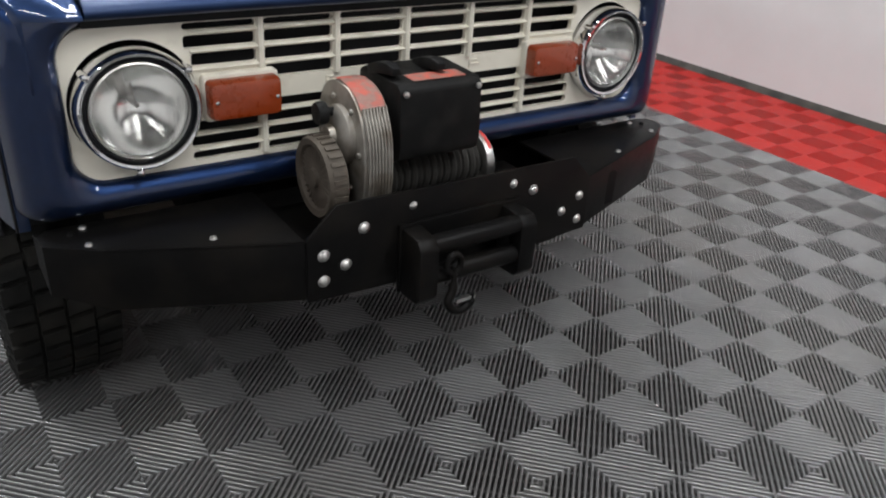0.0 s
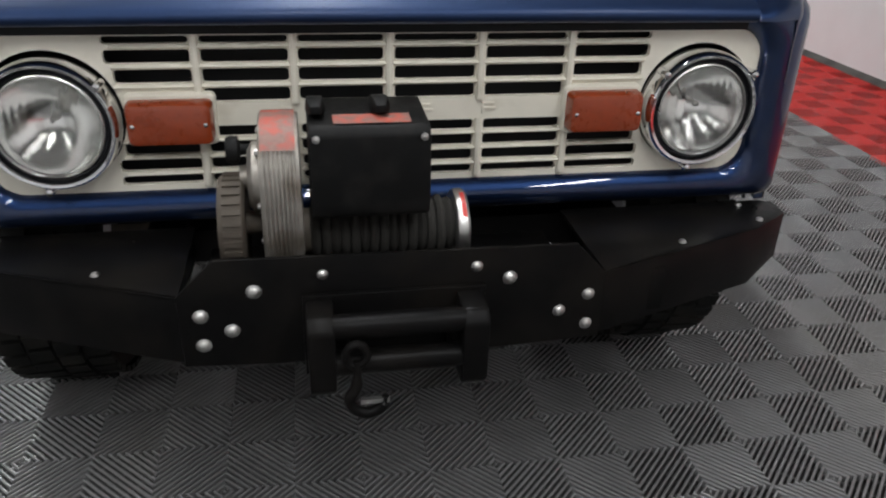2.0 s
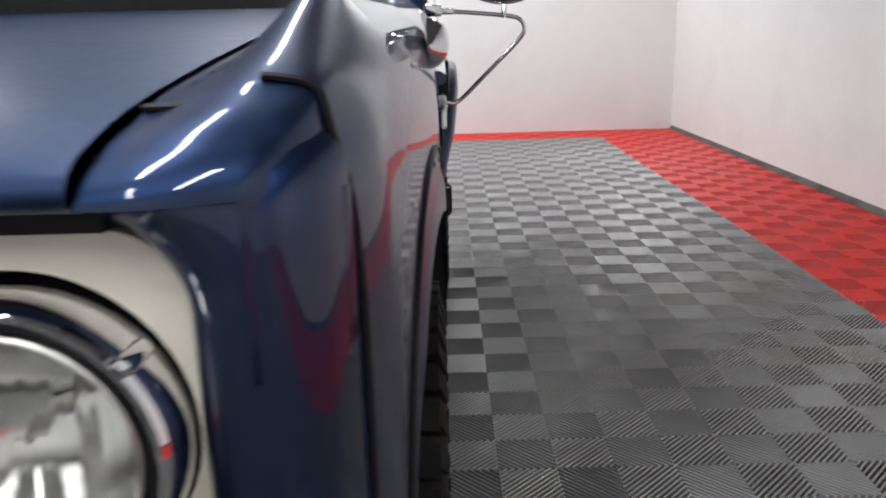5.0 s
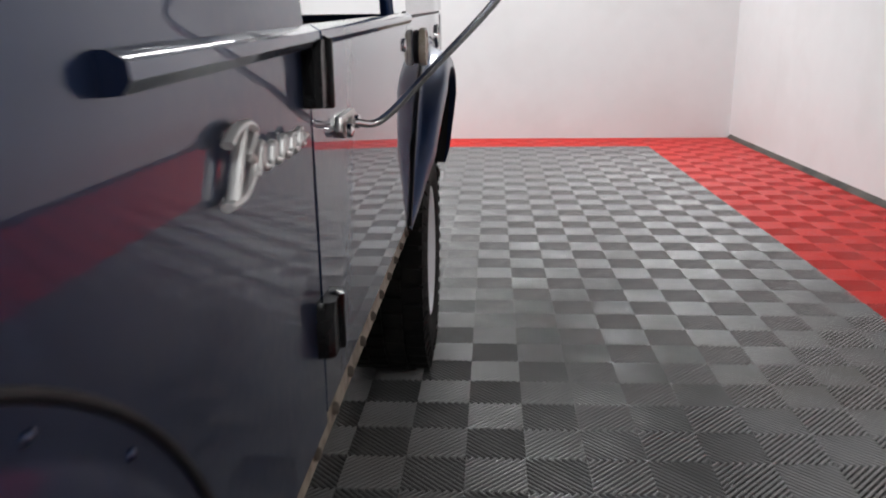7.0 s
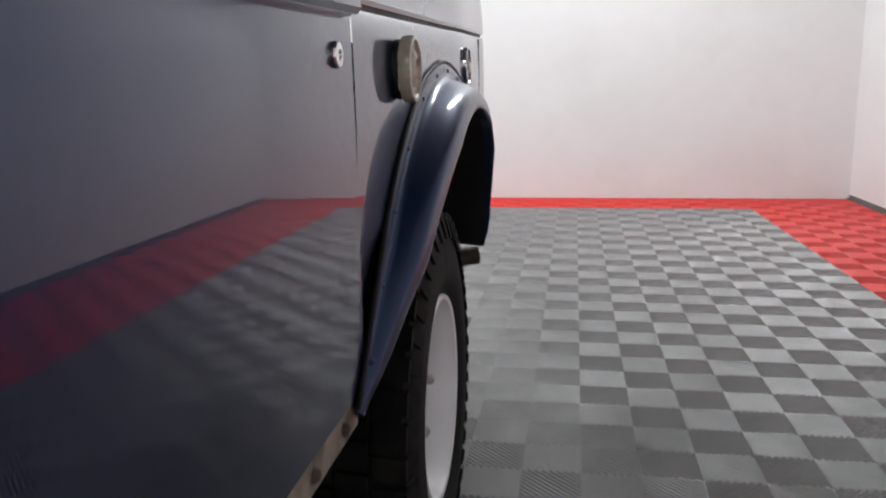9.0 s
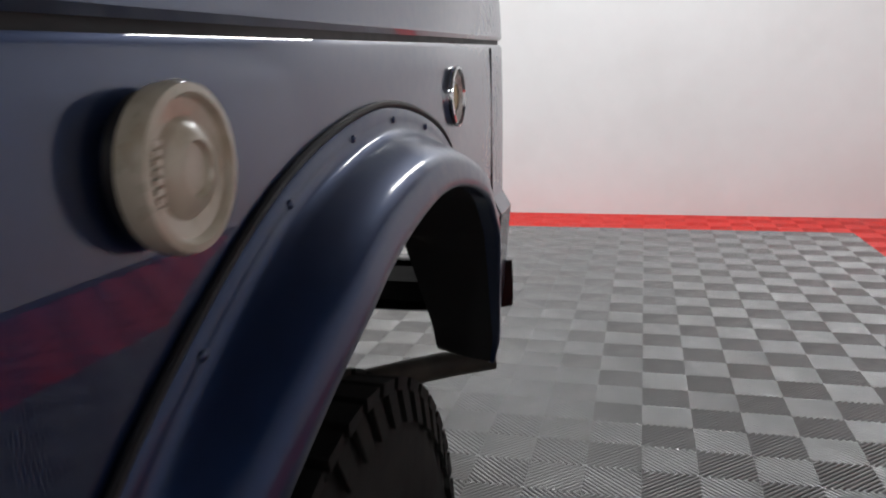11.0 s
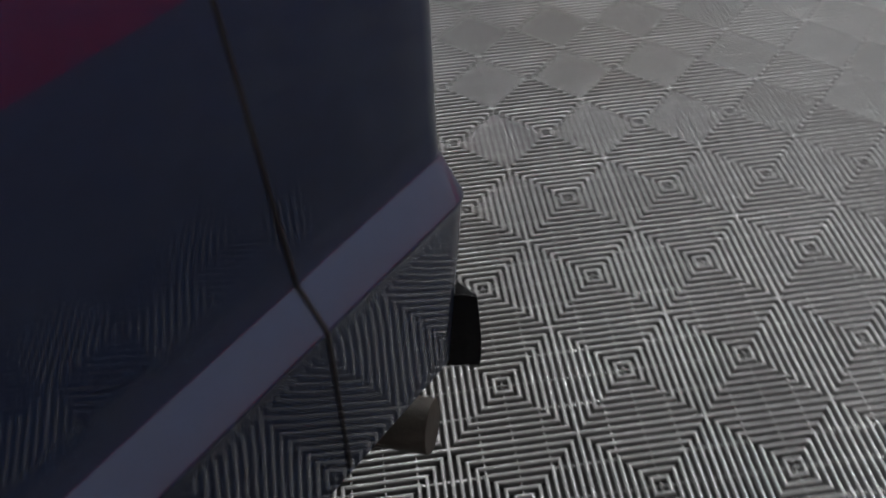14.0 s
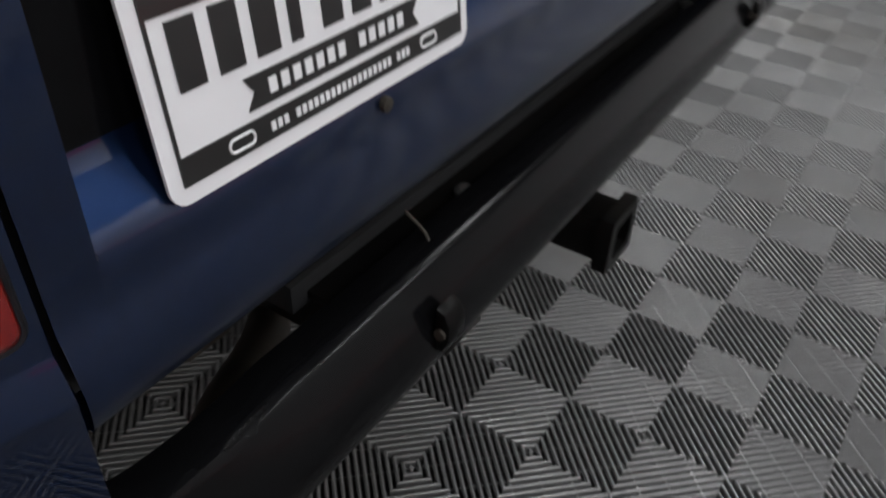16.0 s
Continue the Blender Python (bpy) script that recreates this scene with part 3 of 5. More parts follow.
# ---------------------------------------------------------------- body sides
def side_rows(s, y0, y1, n, foot):
    rows = []
    for y in np.linspace(y0, y1, n):
        zb, z0 = belt(y), foot(y)
        rows.append([(s * (W - 0.030), y, zb + 0.002), (s * (W - 0.012), y, zb), (s * (W - 0.003), y, zb - 0.006)]
                    + [(s * (W + 0.0016 * math.sin(math.pi * k / 9)), y, zb - 0.012 + (z0 - zb + 0.012) * k / 9) for k in range(10)]
                    + [(s * (W - 0.018), y, z0 - 0.001)])
    return rows


def door(s):
    g = Geo()
    rows = side_rows(s, Y_DOOR0, Y_DOOR1 - 0.002, 8, lambda y: Z_SILL + 0.012)
    rows = [[(p[0] - s * 0.018, p[1], p[2]) for p in rows[0]]] + rows + [[(p[0] - s * 0.018, p[1], p[2]) for p in rows[-1]]]
    g.sheet(rows)
    ob = tp("door", g, PAINT, None, "flat glossy navy door")
    tp("belt_moulding", Geo().loft([[(s * (W + a), y, belt(y) + b) for a, b in ((-0.002, -0.013), (0.010, -0.012), (0.015, -0.005), (0.014, 0.004), (0.004, 0.010), (-0.006, 0.010))]
                                    for y in np.linspace(Y_DOOR0 + 0.004, Y_DOOR1 - 0.004, 16)], True, True), PAINT, ob)
    for zc, h, up in ((1.006, 0.034, True), (0.729, 0.031, False)):
        yh = -6.742
        block = Geo().loft([[(s * (W + d), y, z) for y, z in ((yh - 0.040 * k, zc - h), (yh + 0.040 * k, zc - h), (yh + 0.038 * k, zc + h * 0.6), (yh + 0.031 * k, zc + h),
                                                           (yh - 0.031 * k, zc + h), (yh - 0.038 * k, zc + h * 0.6))] for d, k in ((0.0, 1.0), (0.013, 0.97), (0.019, 0.82))], True, True)
        hinge = tp("hinge", block, BLACKGLOSS, ob, "black strap hinge")
        tp("knuckle", Geo().lathe([(0.0001, -h - 0.004), (0.008, -h - 0.003), (0.009, -h), (0.009, h), (0.0001, h + 0.004)],
                                  (s * (W + 0.015), yh + 0.006, zc), 2, 12), BLACKGLOSS, hinge)
    if s > 0:
        tp("lock", Geo().lathe([(0.0145, -0.002), (0.0148, 0.004), (0.013, 0.0065), (0.006, 0.0072), (0.0055, 0.0055), (0.0001, 0.0055)], (W, -5.790, 1.021), 0, 24), CHROME, ob,
           "round chrome door lock")
    return ob


door_left = None
for s in (-1, 1):
    d = door(s)
    door_left = d if s > 0 else door_left
    g = Geo()
    g.loft([[(s * (W + a), y, belt(y) + b) for a, b in ((-0.002, -0.013), (0.010, -0.012), (0.015, -0.005), (0.014, 0.004), (0.004, 0.010), (-0.006, 0.010))]
            for y in np.linspace(-7.20, Y_DOOR0 - 0.004, 10)], True, True)
    tp("cowl_moulding", g, PAINT)
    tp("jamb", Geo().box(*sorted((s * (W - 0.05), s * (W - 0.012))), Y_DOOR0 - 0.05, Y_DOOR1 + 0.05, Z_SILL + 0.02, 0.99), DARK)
    sill = tp("sill", Geo().box(*sorted((s * (W - 0.028), s * (W - 0.006))), -6.90, -5.735, Z_SILL - 0.035, Z_SILL + 0.010), SILL, None,
              "dirty bare pinch-weld sill with bolts", bevel=0.003)
    for y in np.linspace(-6.80, -5.80, 10):
        tp("bolt", Geo().lathe([(0.0085, -0.002), (0.0085, 0.004), (0.006, 0.007), (0.0001, 0.008)] if s > 0 else [(0.0085, 0.002), (0.0085, -0.004), (0.0001, -0.008)],
                               (s * (W - 0.006), y, Z_SILL - 0.014), 0, 8), RUSTY, sill)


LEDGE = [(0.842, 0.0), (0.8395, 0.0010), (0.8370, 0.0028), (0.8110, 0.0165), (0.8092, 0.0171), (0.8075, 0.0172), (0.8060, 0.0168), (0.796, 0.0158)]


CORNER, CORNER_IN = 0.016, 0.009


def rear_corner(y):
    """How far the side turns in towards the rear face."""
    t = max(0.0, (y - (Y_CORNER - CORNER)) / CORNER)
    return CORNER_IN * (1 - math.sqrt(max(0.0, 1 - min(1.0, t) ** 2)))


def wide(y):
    """A slight swell of the rear panels round the second filler."""
    return 0.005 * math.exp(-((y + 4.80) / 0.22) ** 2)


def quarter(s):
    ys = list(np.linspace(Y_DOOR1 + 0.003, -4.58, 60)) + list(np.linspace(-4.56, Y_CORNER - CORNER, 12)) + [Y_CORNER - CORNER * (1 - math.sin(a)) for a in np.linspace(0.1, math.pi / 2, 9)]
    rows = []
    for y in ys:
        zb, cut, turn = belt(y), rear_corner(y) - wide(y), max(0.0, (y - Y_CORNER + CORNER) / CORNER)
        foot = max(Z_SILL, arch_z(y, REAR))
        grow = min(1.0, max(0.0, (y + 4.73) / 0.05))
        sec = [(W - 0.030, zb - 0.004), (W - 0.004, zb - 0.004), (W, zb - 0.010)] + [(W + 0.0015 * math.sin(math.pi * k / 7), zb - 0.012 + (0.842 - zb + 0.012) * k / 8) for k in range(1, 8)]
        low = max(foot, 0.60)
        sec += [(W + d * grow, z) for z, d in LEDGE] + [(W + 0.0158 * grow - 0.0178 * k / 5, 0.796 + (low - 0.796) * k / 5) for k in range(1, 6)]
        if foot > 0.79:
            sec = [(a, max(z, foot)) for a, z in sec]
        rows.append([(s * (a - cut), y + 0.2 * max(0.0, a - W) * turn, z) for a, z in sec] + [(s * (W - 0.02 - cut), y, max(foot, 0.60))])
    g = Geo()
    g.sheet(rows)
    ob = tp("quarter_panel", g, PAINT, None, "navy rear quarter panel with a raised lower body line")
    tp("panel_seam", Geo().tube([(s * (W + 0.0008 + wide(-4.412)), -4.412, z) for z in np.linspace(belt(-4.41) - 0.01, 0.845, 8)]
                                + [(s * (W + d + 0.0008), -4.412, z) for z, d in LEDGE[1:]] + [(s * (W + 0.0008), -4.412, 0.62)], 0.0016, 6), SEAL, ob)
    tp("screw", Geo().lathe([(0.0075, 0.0), (0.0075, s * 0.0015), (0.0045, s * 0.0022), (0.0042, s * 0.0045), (0.0001, s * 0.0050)], (s * (W + 0.0110), -4.624, 0.818), 0, 14), STEEL, ob)
    # upper shell above the belt seam
    tp("belt_seam", Geo().sheet([[(s * (W - 0.009), y, belt(y) - 0.012), (s * (W - 0.009), y, belt(y) + 0.014)] for y in np.linspace(Y_DOOR1, Y_CORNER - 0.005, 10)]),
       SEAL, ob)
    return ob


for s in (-1, 1):
    quarter(s)

# ---------------------------------------------------------------- upper shell, windscreen
Z_ROOF = 1.80


def shell(s):
    rows = []
    for y in list(np.linspace(Y_DOOR1 + 0.004, Y_CORNER - CORNER, 20)) + [Y_CORNER - CORNER * (1 - math.sin(a)) for a in np.linspace(0.1, math.pi / 2, 7)]:
        zb, cut = belt(y) + 0.004, rear_corner(y) - wide(y)
        sec = [(W - 0.028, zb), (W - 0.003, zb), (W + 0.0005, zb + 0.006)] + [(W - 0.0005 - 0.02 * (k / 6) ** 2, zb + 0.01 + 0.16 * k / 6) for k in range(7)]
        rows.append([(s * (a - cut), y, z) for a, z in sec])
    ob = tp("hardtop_side", Geo().sheet(rows), PAINT, None, "navy hardtop side above the belt seam")
    for y0, y1 in ((Y_DOOR1 + 0.004, -5.60), (-4.45, -4.30)):
        tp("pillar", Geo().box(*sorted((s * (W - 0.075), s * (W - 0.022))), y0, y1, belt(y0) + 0.15, Z_ROOF - 0.05), PAINT, ob, bevel=0.006)
    tp("side_window", Geo().box(*sorted((s * (W - 0.05), s * (W - 0.045))), -5.60, -4.45, belt(-5) + 0.15, Z_ROOF - 0.05), WINDOW, ob)
    tp("door_frame", Geo().tube([(s * (W - 0.04), Y_DOOR0 + 0.06, belt(Y_DOOR0)), (s * (W - 0.09), Y_DOOR0 + 0.22, Z_ROOF - 0.07), (s * (W - 0.09), Y_DOOR1 - 0.02, Z_ROOF - 0.05),
                                 (s * (W - 0.04), Y_DOOR1 - 0.02, belt(Y_DOOR1))], 0.016, 8), PAINT)
    return ob


for s in (-1, 1):
    shell(s)
tp("roof", Geo().loft([[(u, y, z) for u, z in rounded(hw, Z_ROOF - 0.06, top, 0.05, 6)] for y, hw, top in
                       ((-6.52, 0.74, Z_ROOF - 0.01), (-6.45, 0.80, Z_ROOF + 0.01), (-5.5, 0.83, Z_ROOF + 0.03), (-4.40, 0.83, Z_ROOF + 0.02), (-4.30, 0.80, Z_ROOF))], True, True),
   PAINT, None, "navy hardtop roof")
tp("windscreen", Geo().sheet([[(-0.70, -6.74, 1.13), (0.70, -6.74, 1.13)], [(-0.66, -6.53, 1.74), (0.66, -6.53, 1.74)]]), WINDOW)
tp("windscreen_frame", Geo().tube([(-0.74, -6.75, 1.11), (-0.70, -6.51, 1.76), (0.70, -6.51, 1.76), (0.74, -6.75, 1.11)], 0.022, 8, closed=True), PAINT)
tp("cowl", Geo().loft([[(u, y, z + crown(u, W)) for u in np.linspace(-W + 0.03, W - 0.03, 17)] for y, z in ((-6.82, 1.120), (-6.79, 1.140), (-6.72, 1.140), (-6.70, 1.06))], False), PAINT)
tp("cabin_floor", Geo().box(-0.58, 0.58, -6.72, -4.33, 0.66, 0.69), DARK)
for s in (-1, 1):
    tp("rear_sill", Geo().box(*sorted((s * 0.58, s * 0.85)), -4.52, -4.40, 0.665, 0.70), DARK)
    tp("front_floor", Geo().box(*sorted((s * 0.58, s * 0.84)), -6.72, -5.70, 0.66, 0.69), DARK)
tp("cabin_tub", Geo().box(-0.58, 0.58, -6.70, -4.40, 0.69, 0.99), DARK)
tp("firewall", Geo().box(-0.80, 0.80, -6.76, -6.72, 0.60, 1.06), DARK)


# ---------------------------------------------------------------- wheel flares and wheels
def flare(s, end):
    path = ARCHES[end]
    yc, zc = (Y_AXLE_R, Y_AXLE_F)[end], 0.50
    out = (1.0, 0.12)[end]
    prof = [(0.0, 0.0045), (0.003, 0.0075), (0.014, 0.008), (0.022, 0.009), (0.027, 0.013), (0.032, 0.024), (0.039, 0.041), (0.047, 0.056), (0.053, 0.064),
            (0.058, 0.068), (0.063, 0.070), (0.076, 0.073), (0.085, 0.074), (0.088, 0.072), (0.088, 0.066), (0.086, 0.050)]
    rows, bead, line = [], [], []
    for k, (y, z) in enumerate(path):
        Wy = fender_w(y) if end == FRONT else W + wide(y)
        a, b = path[max(0, k - 1)], path[min(len(path) - 1, k + 1)]
        d = Vector((b[0] - a[0], b[1] - a[1])).normalized()
        n = Vector((d.y, -d.x))
        if n.dot(Vector((yc - y, zc - z))) < 0:
            n = -n
        foot = min(1.0, 0.25 + k / 14.0, 0.5 + (len(path) - 1 - k) / 40.0) if end == FRONT else min(1.0, 0.25 + k / 14.0, (0.55, 0.76, 0.88, 0.95, 1.0)[min(4, len(path) - 1 - k)])
        bulge = foot if end == FRONT else foot * min(1.0, 0.20 + (len(path) - 1 - k) / 30.0, 0.30 + k / 27.0)
        rows.append([(s * (Wy + u * bulge * out), y + n.x * t * foot, z + n.y * t * foot) for t, u in prof])
        bead.append((s * (Wy + 0.004 * (1 if end == REAR else 0.3)), y - n.x * 0.003, z - n.y * 0.003))
        line.append((y, z, n, foot, Wy, bulge))
    ob = tp("wheel_flare", Geo().sheet(rows), FLAREPAINT, None, "navy bolt-on wheel arch flare with a riveted flange", crease=60)
    tp("bead", Geo().tube(bead, 0.0038, 8), SEAL, ob, "black rubber bead round the flange")
    for y, z, n, foot, Wy, bulge in line[4:-4:4]:
        p = (s * (Wy + 0.0085 * out), y + n.x * 0.014, z + n.y * 0.014)
        tp("rivet", Geo().lathe([(0.0042 * math.cos(a), s * 0.0026 * math.sin(a)) for a in np.linspace(0, 1.5, 4)], p, 0, 10), PAINT, ob)
    tp("wheel_well", Geo().sheet([[(s * (Wy + 0.066 * bulge * out), y + n.x * 0.085 * foot, z + n.y * 0.085 * foot), (s * (Wy - 0.03), y + n.x * 0.075 * foot, z + n.y * 0.075 * foot), (s * (0.50 if z > 0.88 or y < yc else W - 0.09), y + n.x * 0.05 * foot, z + n.y * 0.05 * foot)] for y, z, n, foot, Wy, bulge in line]), DARK, ob)
    return ob


def wheel(s, yw):
    """A wide all-terrain tyre on a white steel wheel."""
    zc = 0.376
    c = (s * (0.766 if yw > -6 else 0.750), yw, zc)
    k = s * 0.114
    prof = [(0.200, k * 0.88), (0.214, k * 0.97), (0.245, k * 1.06), (0.30, k * 1.05), (0.336, k * 0.98), (0.355, k * 0.90), (0.363, k * 0.6), (0.365, 0.0), (0.363, -k * 0.6), (0.355, -k * 0.9),
            (0.30, -k * 1.05), (0.245, -k * 1.06), (0.192, -k * 0.78)]
    tyre_root = tp("wheel", Geo().lathe([(0.197, -k * 0.6), (0.197, k * 0.70), (0.208, k * 0.94), (0.205, k * 0.99), (0.196, k * 0.97), (0.190, k * 0.80), (0.180, k * 0.70), (0.172, k * 0.42),
                                         (0.15, k * 0.34), (0.12, k * 0.50), (0.075, k * 0.56), (0.07, k * 0.4), (0.0001, k * 0.4)], c, 0, 48), WHEELWHITE, None,
                   "white enamelled steel wheel with an all-terrain tyre")
    tp("tyre", Geo().lathe(prof, c, 0, 64), RUBBER, tyre_root, "black all-terrain tyre with chunky tread")
    lugs = Geo()
    for i in range(44):
        for j, (w0, w1, off) in enumerate(((-0.114, -0.062, 0.5), (-0.055, -0.005, 0.0), (0.002, 0.053, 0.5), (0.060, 0.114, 0.0))):
            a0 = 2 * math.pi * (i + off) / 44
            pts = []
            for rr in (0.357, 0.378 if j in (1, 2) else 0.372):
                for a, w in ((a0 + 0.008, w0), (a0 + 0.112, w0), (a0 + 0.128, w1), (a0 + 0.024, w1)):
                    pts.append((c[0] + s * w, c[1] + rr * math.cos(a), c[2] + rr * math.sin(a)))
            lugs.add(pts, [(4, 5, 6, 7), (0, 1, 5, 4), (1, 2, 6, 5), (2, 3, 7, 6), (3, 0, 4, 7)])
        a0 = 2 * math.pi * i / 44
        pts = [(c[0] + s * w, c[1] + rr * math.cos(a), c[2] + rr * math.sin(a)) for rr, w in ((0.321, 0.118), (0.321, 0.124), (0.359, 0.107), (0.359, 0.114)) for a in (a0 + 0.01, a0 + 0.085)]
        lugs.add(pts, [(0, 1, 3, 2), (2, 3, 7, 6), (0, 2, 6, 4), (1, 3, 7, 5), (4, 5, 7, 6)])
    tp("tread", lugs, RUBBER, tyre_root, "blocky tyre tread")
    tp("hub_cap", Geo().lathe([(0.062, k * 0.40), (0.060, k * 0.60), (0.05, k * 0.66), (0.0001, k * 0.68)], c, 0, 24), CHROME, tyre_root)
    for i in range(5):
        a = 2 * math.pi * i / 5
        tp("lug_nut", Geo().lathe([(0.011, k * 0.45), (0.011, k * 0.66), (0.0001, k * 0.70)], (c[0], c[1] + 0.095 * math.cos(a), c[2] + 0.095 * math.sin(a)), 0, 6), STEEL, tyre_root)


for s in (-1, 1):
    for end, yw in ((REAR, Y_AXLE_R), (FRONT, Y_AXLE_F)):
        flare(s, end)
        wheel(s, yw)
for yw in (Y_AXLE_R, Y_AXLE_F):
    tp("axle", Geo().tube([(-0.66, yw, 0.376), (0.66, yw, 0.376)], 0.042, 12).lathe([(0.05, -0.12), (0.12, -0.08), (0.14, 0), (0.12, 0.09), (0.05, 0.12)], (0.1, yw, 0.376), 1, 16), RUSTY)
for s in (-1, 1):
    tp("frame_rail", Geo().box(*sorted((s * 0.40, s * 0.47)), -8.02, -4.33, 0.50, 0.61), BLACK, bevel=0.004)
    tp("leaf_spring", Geo().loft([[(s * u, y, z + 0.10 * ((y - Y_AXLE_R) / 0.6) ** 2) for u, z in ((0.48, 0.33), (0.545, 0.33), (0.545, 0.365), (0.48, 0.365))] for y in np.linspace(-5.75, -4.55, 9)], True, True), RUSTY)
for y in (-7.9, -6.9, -5.9, -4.45):
    tp("crossmember", Geo().box(-0.42, 0.42, y - 0.04, y + 0.04, 0.50, 0.57), BLACK)
tp("gearbox", Geo().loft([[(u, y, z) for u, z in rounded(w, 0.44, 0.72, 0.06, 5)] for y, w in ((-7.7, 0.20), (-7.2, 0.22), (-6.6, 0.16), (-6.1, 0.10))], True, True), RUSTY)
tp("fuel_tank", Geo().box(-0.30, 0.42, -5.02, -4.40, 0.56, 0.655), BLACK, None, "black steel fuel tank under the tail", bevel=0.02)
tp("tail_pipe", Geo().tube(spline([(0.30, -6.6, 0.46), (0.30, -5.75, 0.48), (0.30, -5.25, 0.58), (0.30, -4.80, 0.44), (0.42, -4.54, 0.440), (0.60, -4.44, 0.460), (0.74, -4.345, 0.472), (0.848, -4.293, 0.482)], 6), 0.028, 14), DULLIRON,
   None, "dull brown steel tail pipe")


# ---------------------------------------------------------------- fittings on the near side
def filler(y, z, style):
    c = (W - (0.021 if style else 0.019), y, z)
    ob = tp("fuel_filler", Geo().lathe([(0.050, -0.002), (0.0495, 0.010), (0.044, 0.015), (0.043, 0.024), (0.0415, 0.027)], (c[0], c[1], c[2]), 0, 32), SEAL, None,
            "round fuel filler cap with a brass centre" if style else "round fuel filler with an aged cream cap")
    if style:
        tp("chrome_rim", Geo().lathe([(0.0400, 0.022), (0.0425, 0.024), (0.0430, 0.030), (0.042, 0.035), (0.0395, 0.036), (0.0375, 0.032)], c, 0, 36), CHROME, ob, "knurled chrome rim")
        tp("cap_face", Geo().lathe([(0.0385, 0.033), (0.034, 0.028), (0.020, 0.026), (0.0195, 0.031)], c, 0, 32), CAPSTEEL, ob)
        tp("cap_centre", Geo().lathe([(0.0198, 0.024), (0.0195, 0.028), (0.018, 0.0295), (0.0001, 0.030)], c, 0, 28), BRASS, ob, "dull brass centre disc")
    else:
        tp("cap_face", Geo().lathe([(0.040, 0.028), (0.0475, 0.030), (0.049, 0.040), (0.047, 0.047), (0.042, 0.048), (0.039, 0.043), (0.029, 0.041), (0.024, 0.047), (0.016, 0.050), (0.0145, 0.046),
                                    (0.0001, 0.046)], c, 0, 40), CAPCREAM, ob, "aged cream cap with raised rings")
        for k in range(9):
            zz = z - 0.020 + 0.005 * k
            tp("grip_ridge", Geo().box(W + 0.022, W + 0.0275, y - 0.036, y - 0.029, zz, zz + 0.003), CAPCREAM, ob)
    return ob


filler(-5.470, 1.012, 0)
filler(-4.737, 1.036, 1)


def mirror(s):
    ob = root("side_mirror", P(s * W, -6.58, 0.94), "", "")
    ob.parent = truck
    ob.location = Vector(P(s * W, -6.58, 0.94)) - truck.location
    arm = [(W + 0.014, -6.565, 0.935), (W + 0.048, -6.545, 0.936), (0.985, -6.560, 1.000), (1.060, -6.575, 1.075), (1.078, -6.58, 1.105), (1.066, -6.58, 1.128), (1.030, -6.58, 1.137), (0.93, -6.59, 1.147),
           (W + 0.005, -6.60, 1.150)]
    tp("arm", Geo().tube([(s * a, b, c) for a, b, c in spline(arm, 5)], 0.0052, 10), CHROME, door_left if s > 0 else truck, "bent chrome mirror arm")
    bracket = Geo().loft([[(s * (W + d), y, z) for y, z in ((-6.622, 0.948), (-6.530, 0.950), (-6.515, 0.943), (-6.520, 0.932), (-6.56, 0.921), (-6.60, 0.919), (-6.628, 0.930))]
                          for d in (0.0, 0.006, 0.009)], True, True)
    br = tp("mirror_bracket", bracket, STEEL, door_left if s > 0 else truck, "bright steel mirror bracket", bevel=0.002)
    for y, z in ((-6.602, 0.929), (-6.545, 0.934)):
        tp("screw", Geo().lathe([(0.009, 0.012 * s), (0.009, 0.018 * s), (0.0001, 0.021 * s)], (s * W, y, z), 0, 10), CHROME, br)
    up = tp("upper_bracket", Geo().loft([[(s * (W + d), y, z) for y, z in ((-6.63, 1.165), (-6.57, 1.165), (-6.56, 1.150), (-6.58, 1.138), (-6.63, 1.138))] for d in (-0.03, 0.0, 0.012)], True, True), CHROME,
            door_left if s > 0 else truck, "", bevel=0.003)
    tp("arm_clamp", Geo().box(*sorted((s * (W + 0.01), s * (W + 0.04))), -6.605, -6.575, 1.142, 1.157), CHROME, up, bevel=0.003)
    tp("stem", Geo().tube([(s * 1.03, -6.58, 1.132), (s * 1.03, -6.58, 1.17)], 0.006, 8), CHROME, br)
    head = Geo().loft([[(s * (1.03 + 0.100 * k * math.cos(a)), y, 1.228 + 0.066 * k * math.sin(a)) for a in np.linspace(0, 2 * math.pi, 33)[:-1]]
                       for y, k in ((-6.615, 0.55), (-6.612, 0.78), (-6.604, 0.92), (-6.59, 1.0), (-6.565, 1.0), (-6.562, 0.95))], True, True)
    hd = tp("mirror_head", head, CHROME, door_left if s > 0 else truck, "oval chrome mirror head")
    tp("mirror_glass", Geo().loft([[(s * (1.03 + 0.094 * math.cos(a)), -6.5605, 1.228 + 0.061 * math.sin(a)) for a in np.linspace(0, 2 * math.pi, 33)[:-1]],
                                   [(s * (1.03 + 0.093 * math.cos(a)), -6.559, 1.228 + 0.060 * math.sin(a)) for a in np.linspace(0, 2 * math.pi, 33)[:-1]]], True, True), CHROME, hd)
    bpy.data.objects.remove(ob)


mirror(1)
mirror(-1)
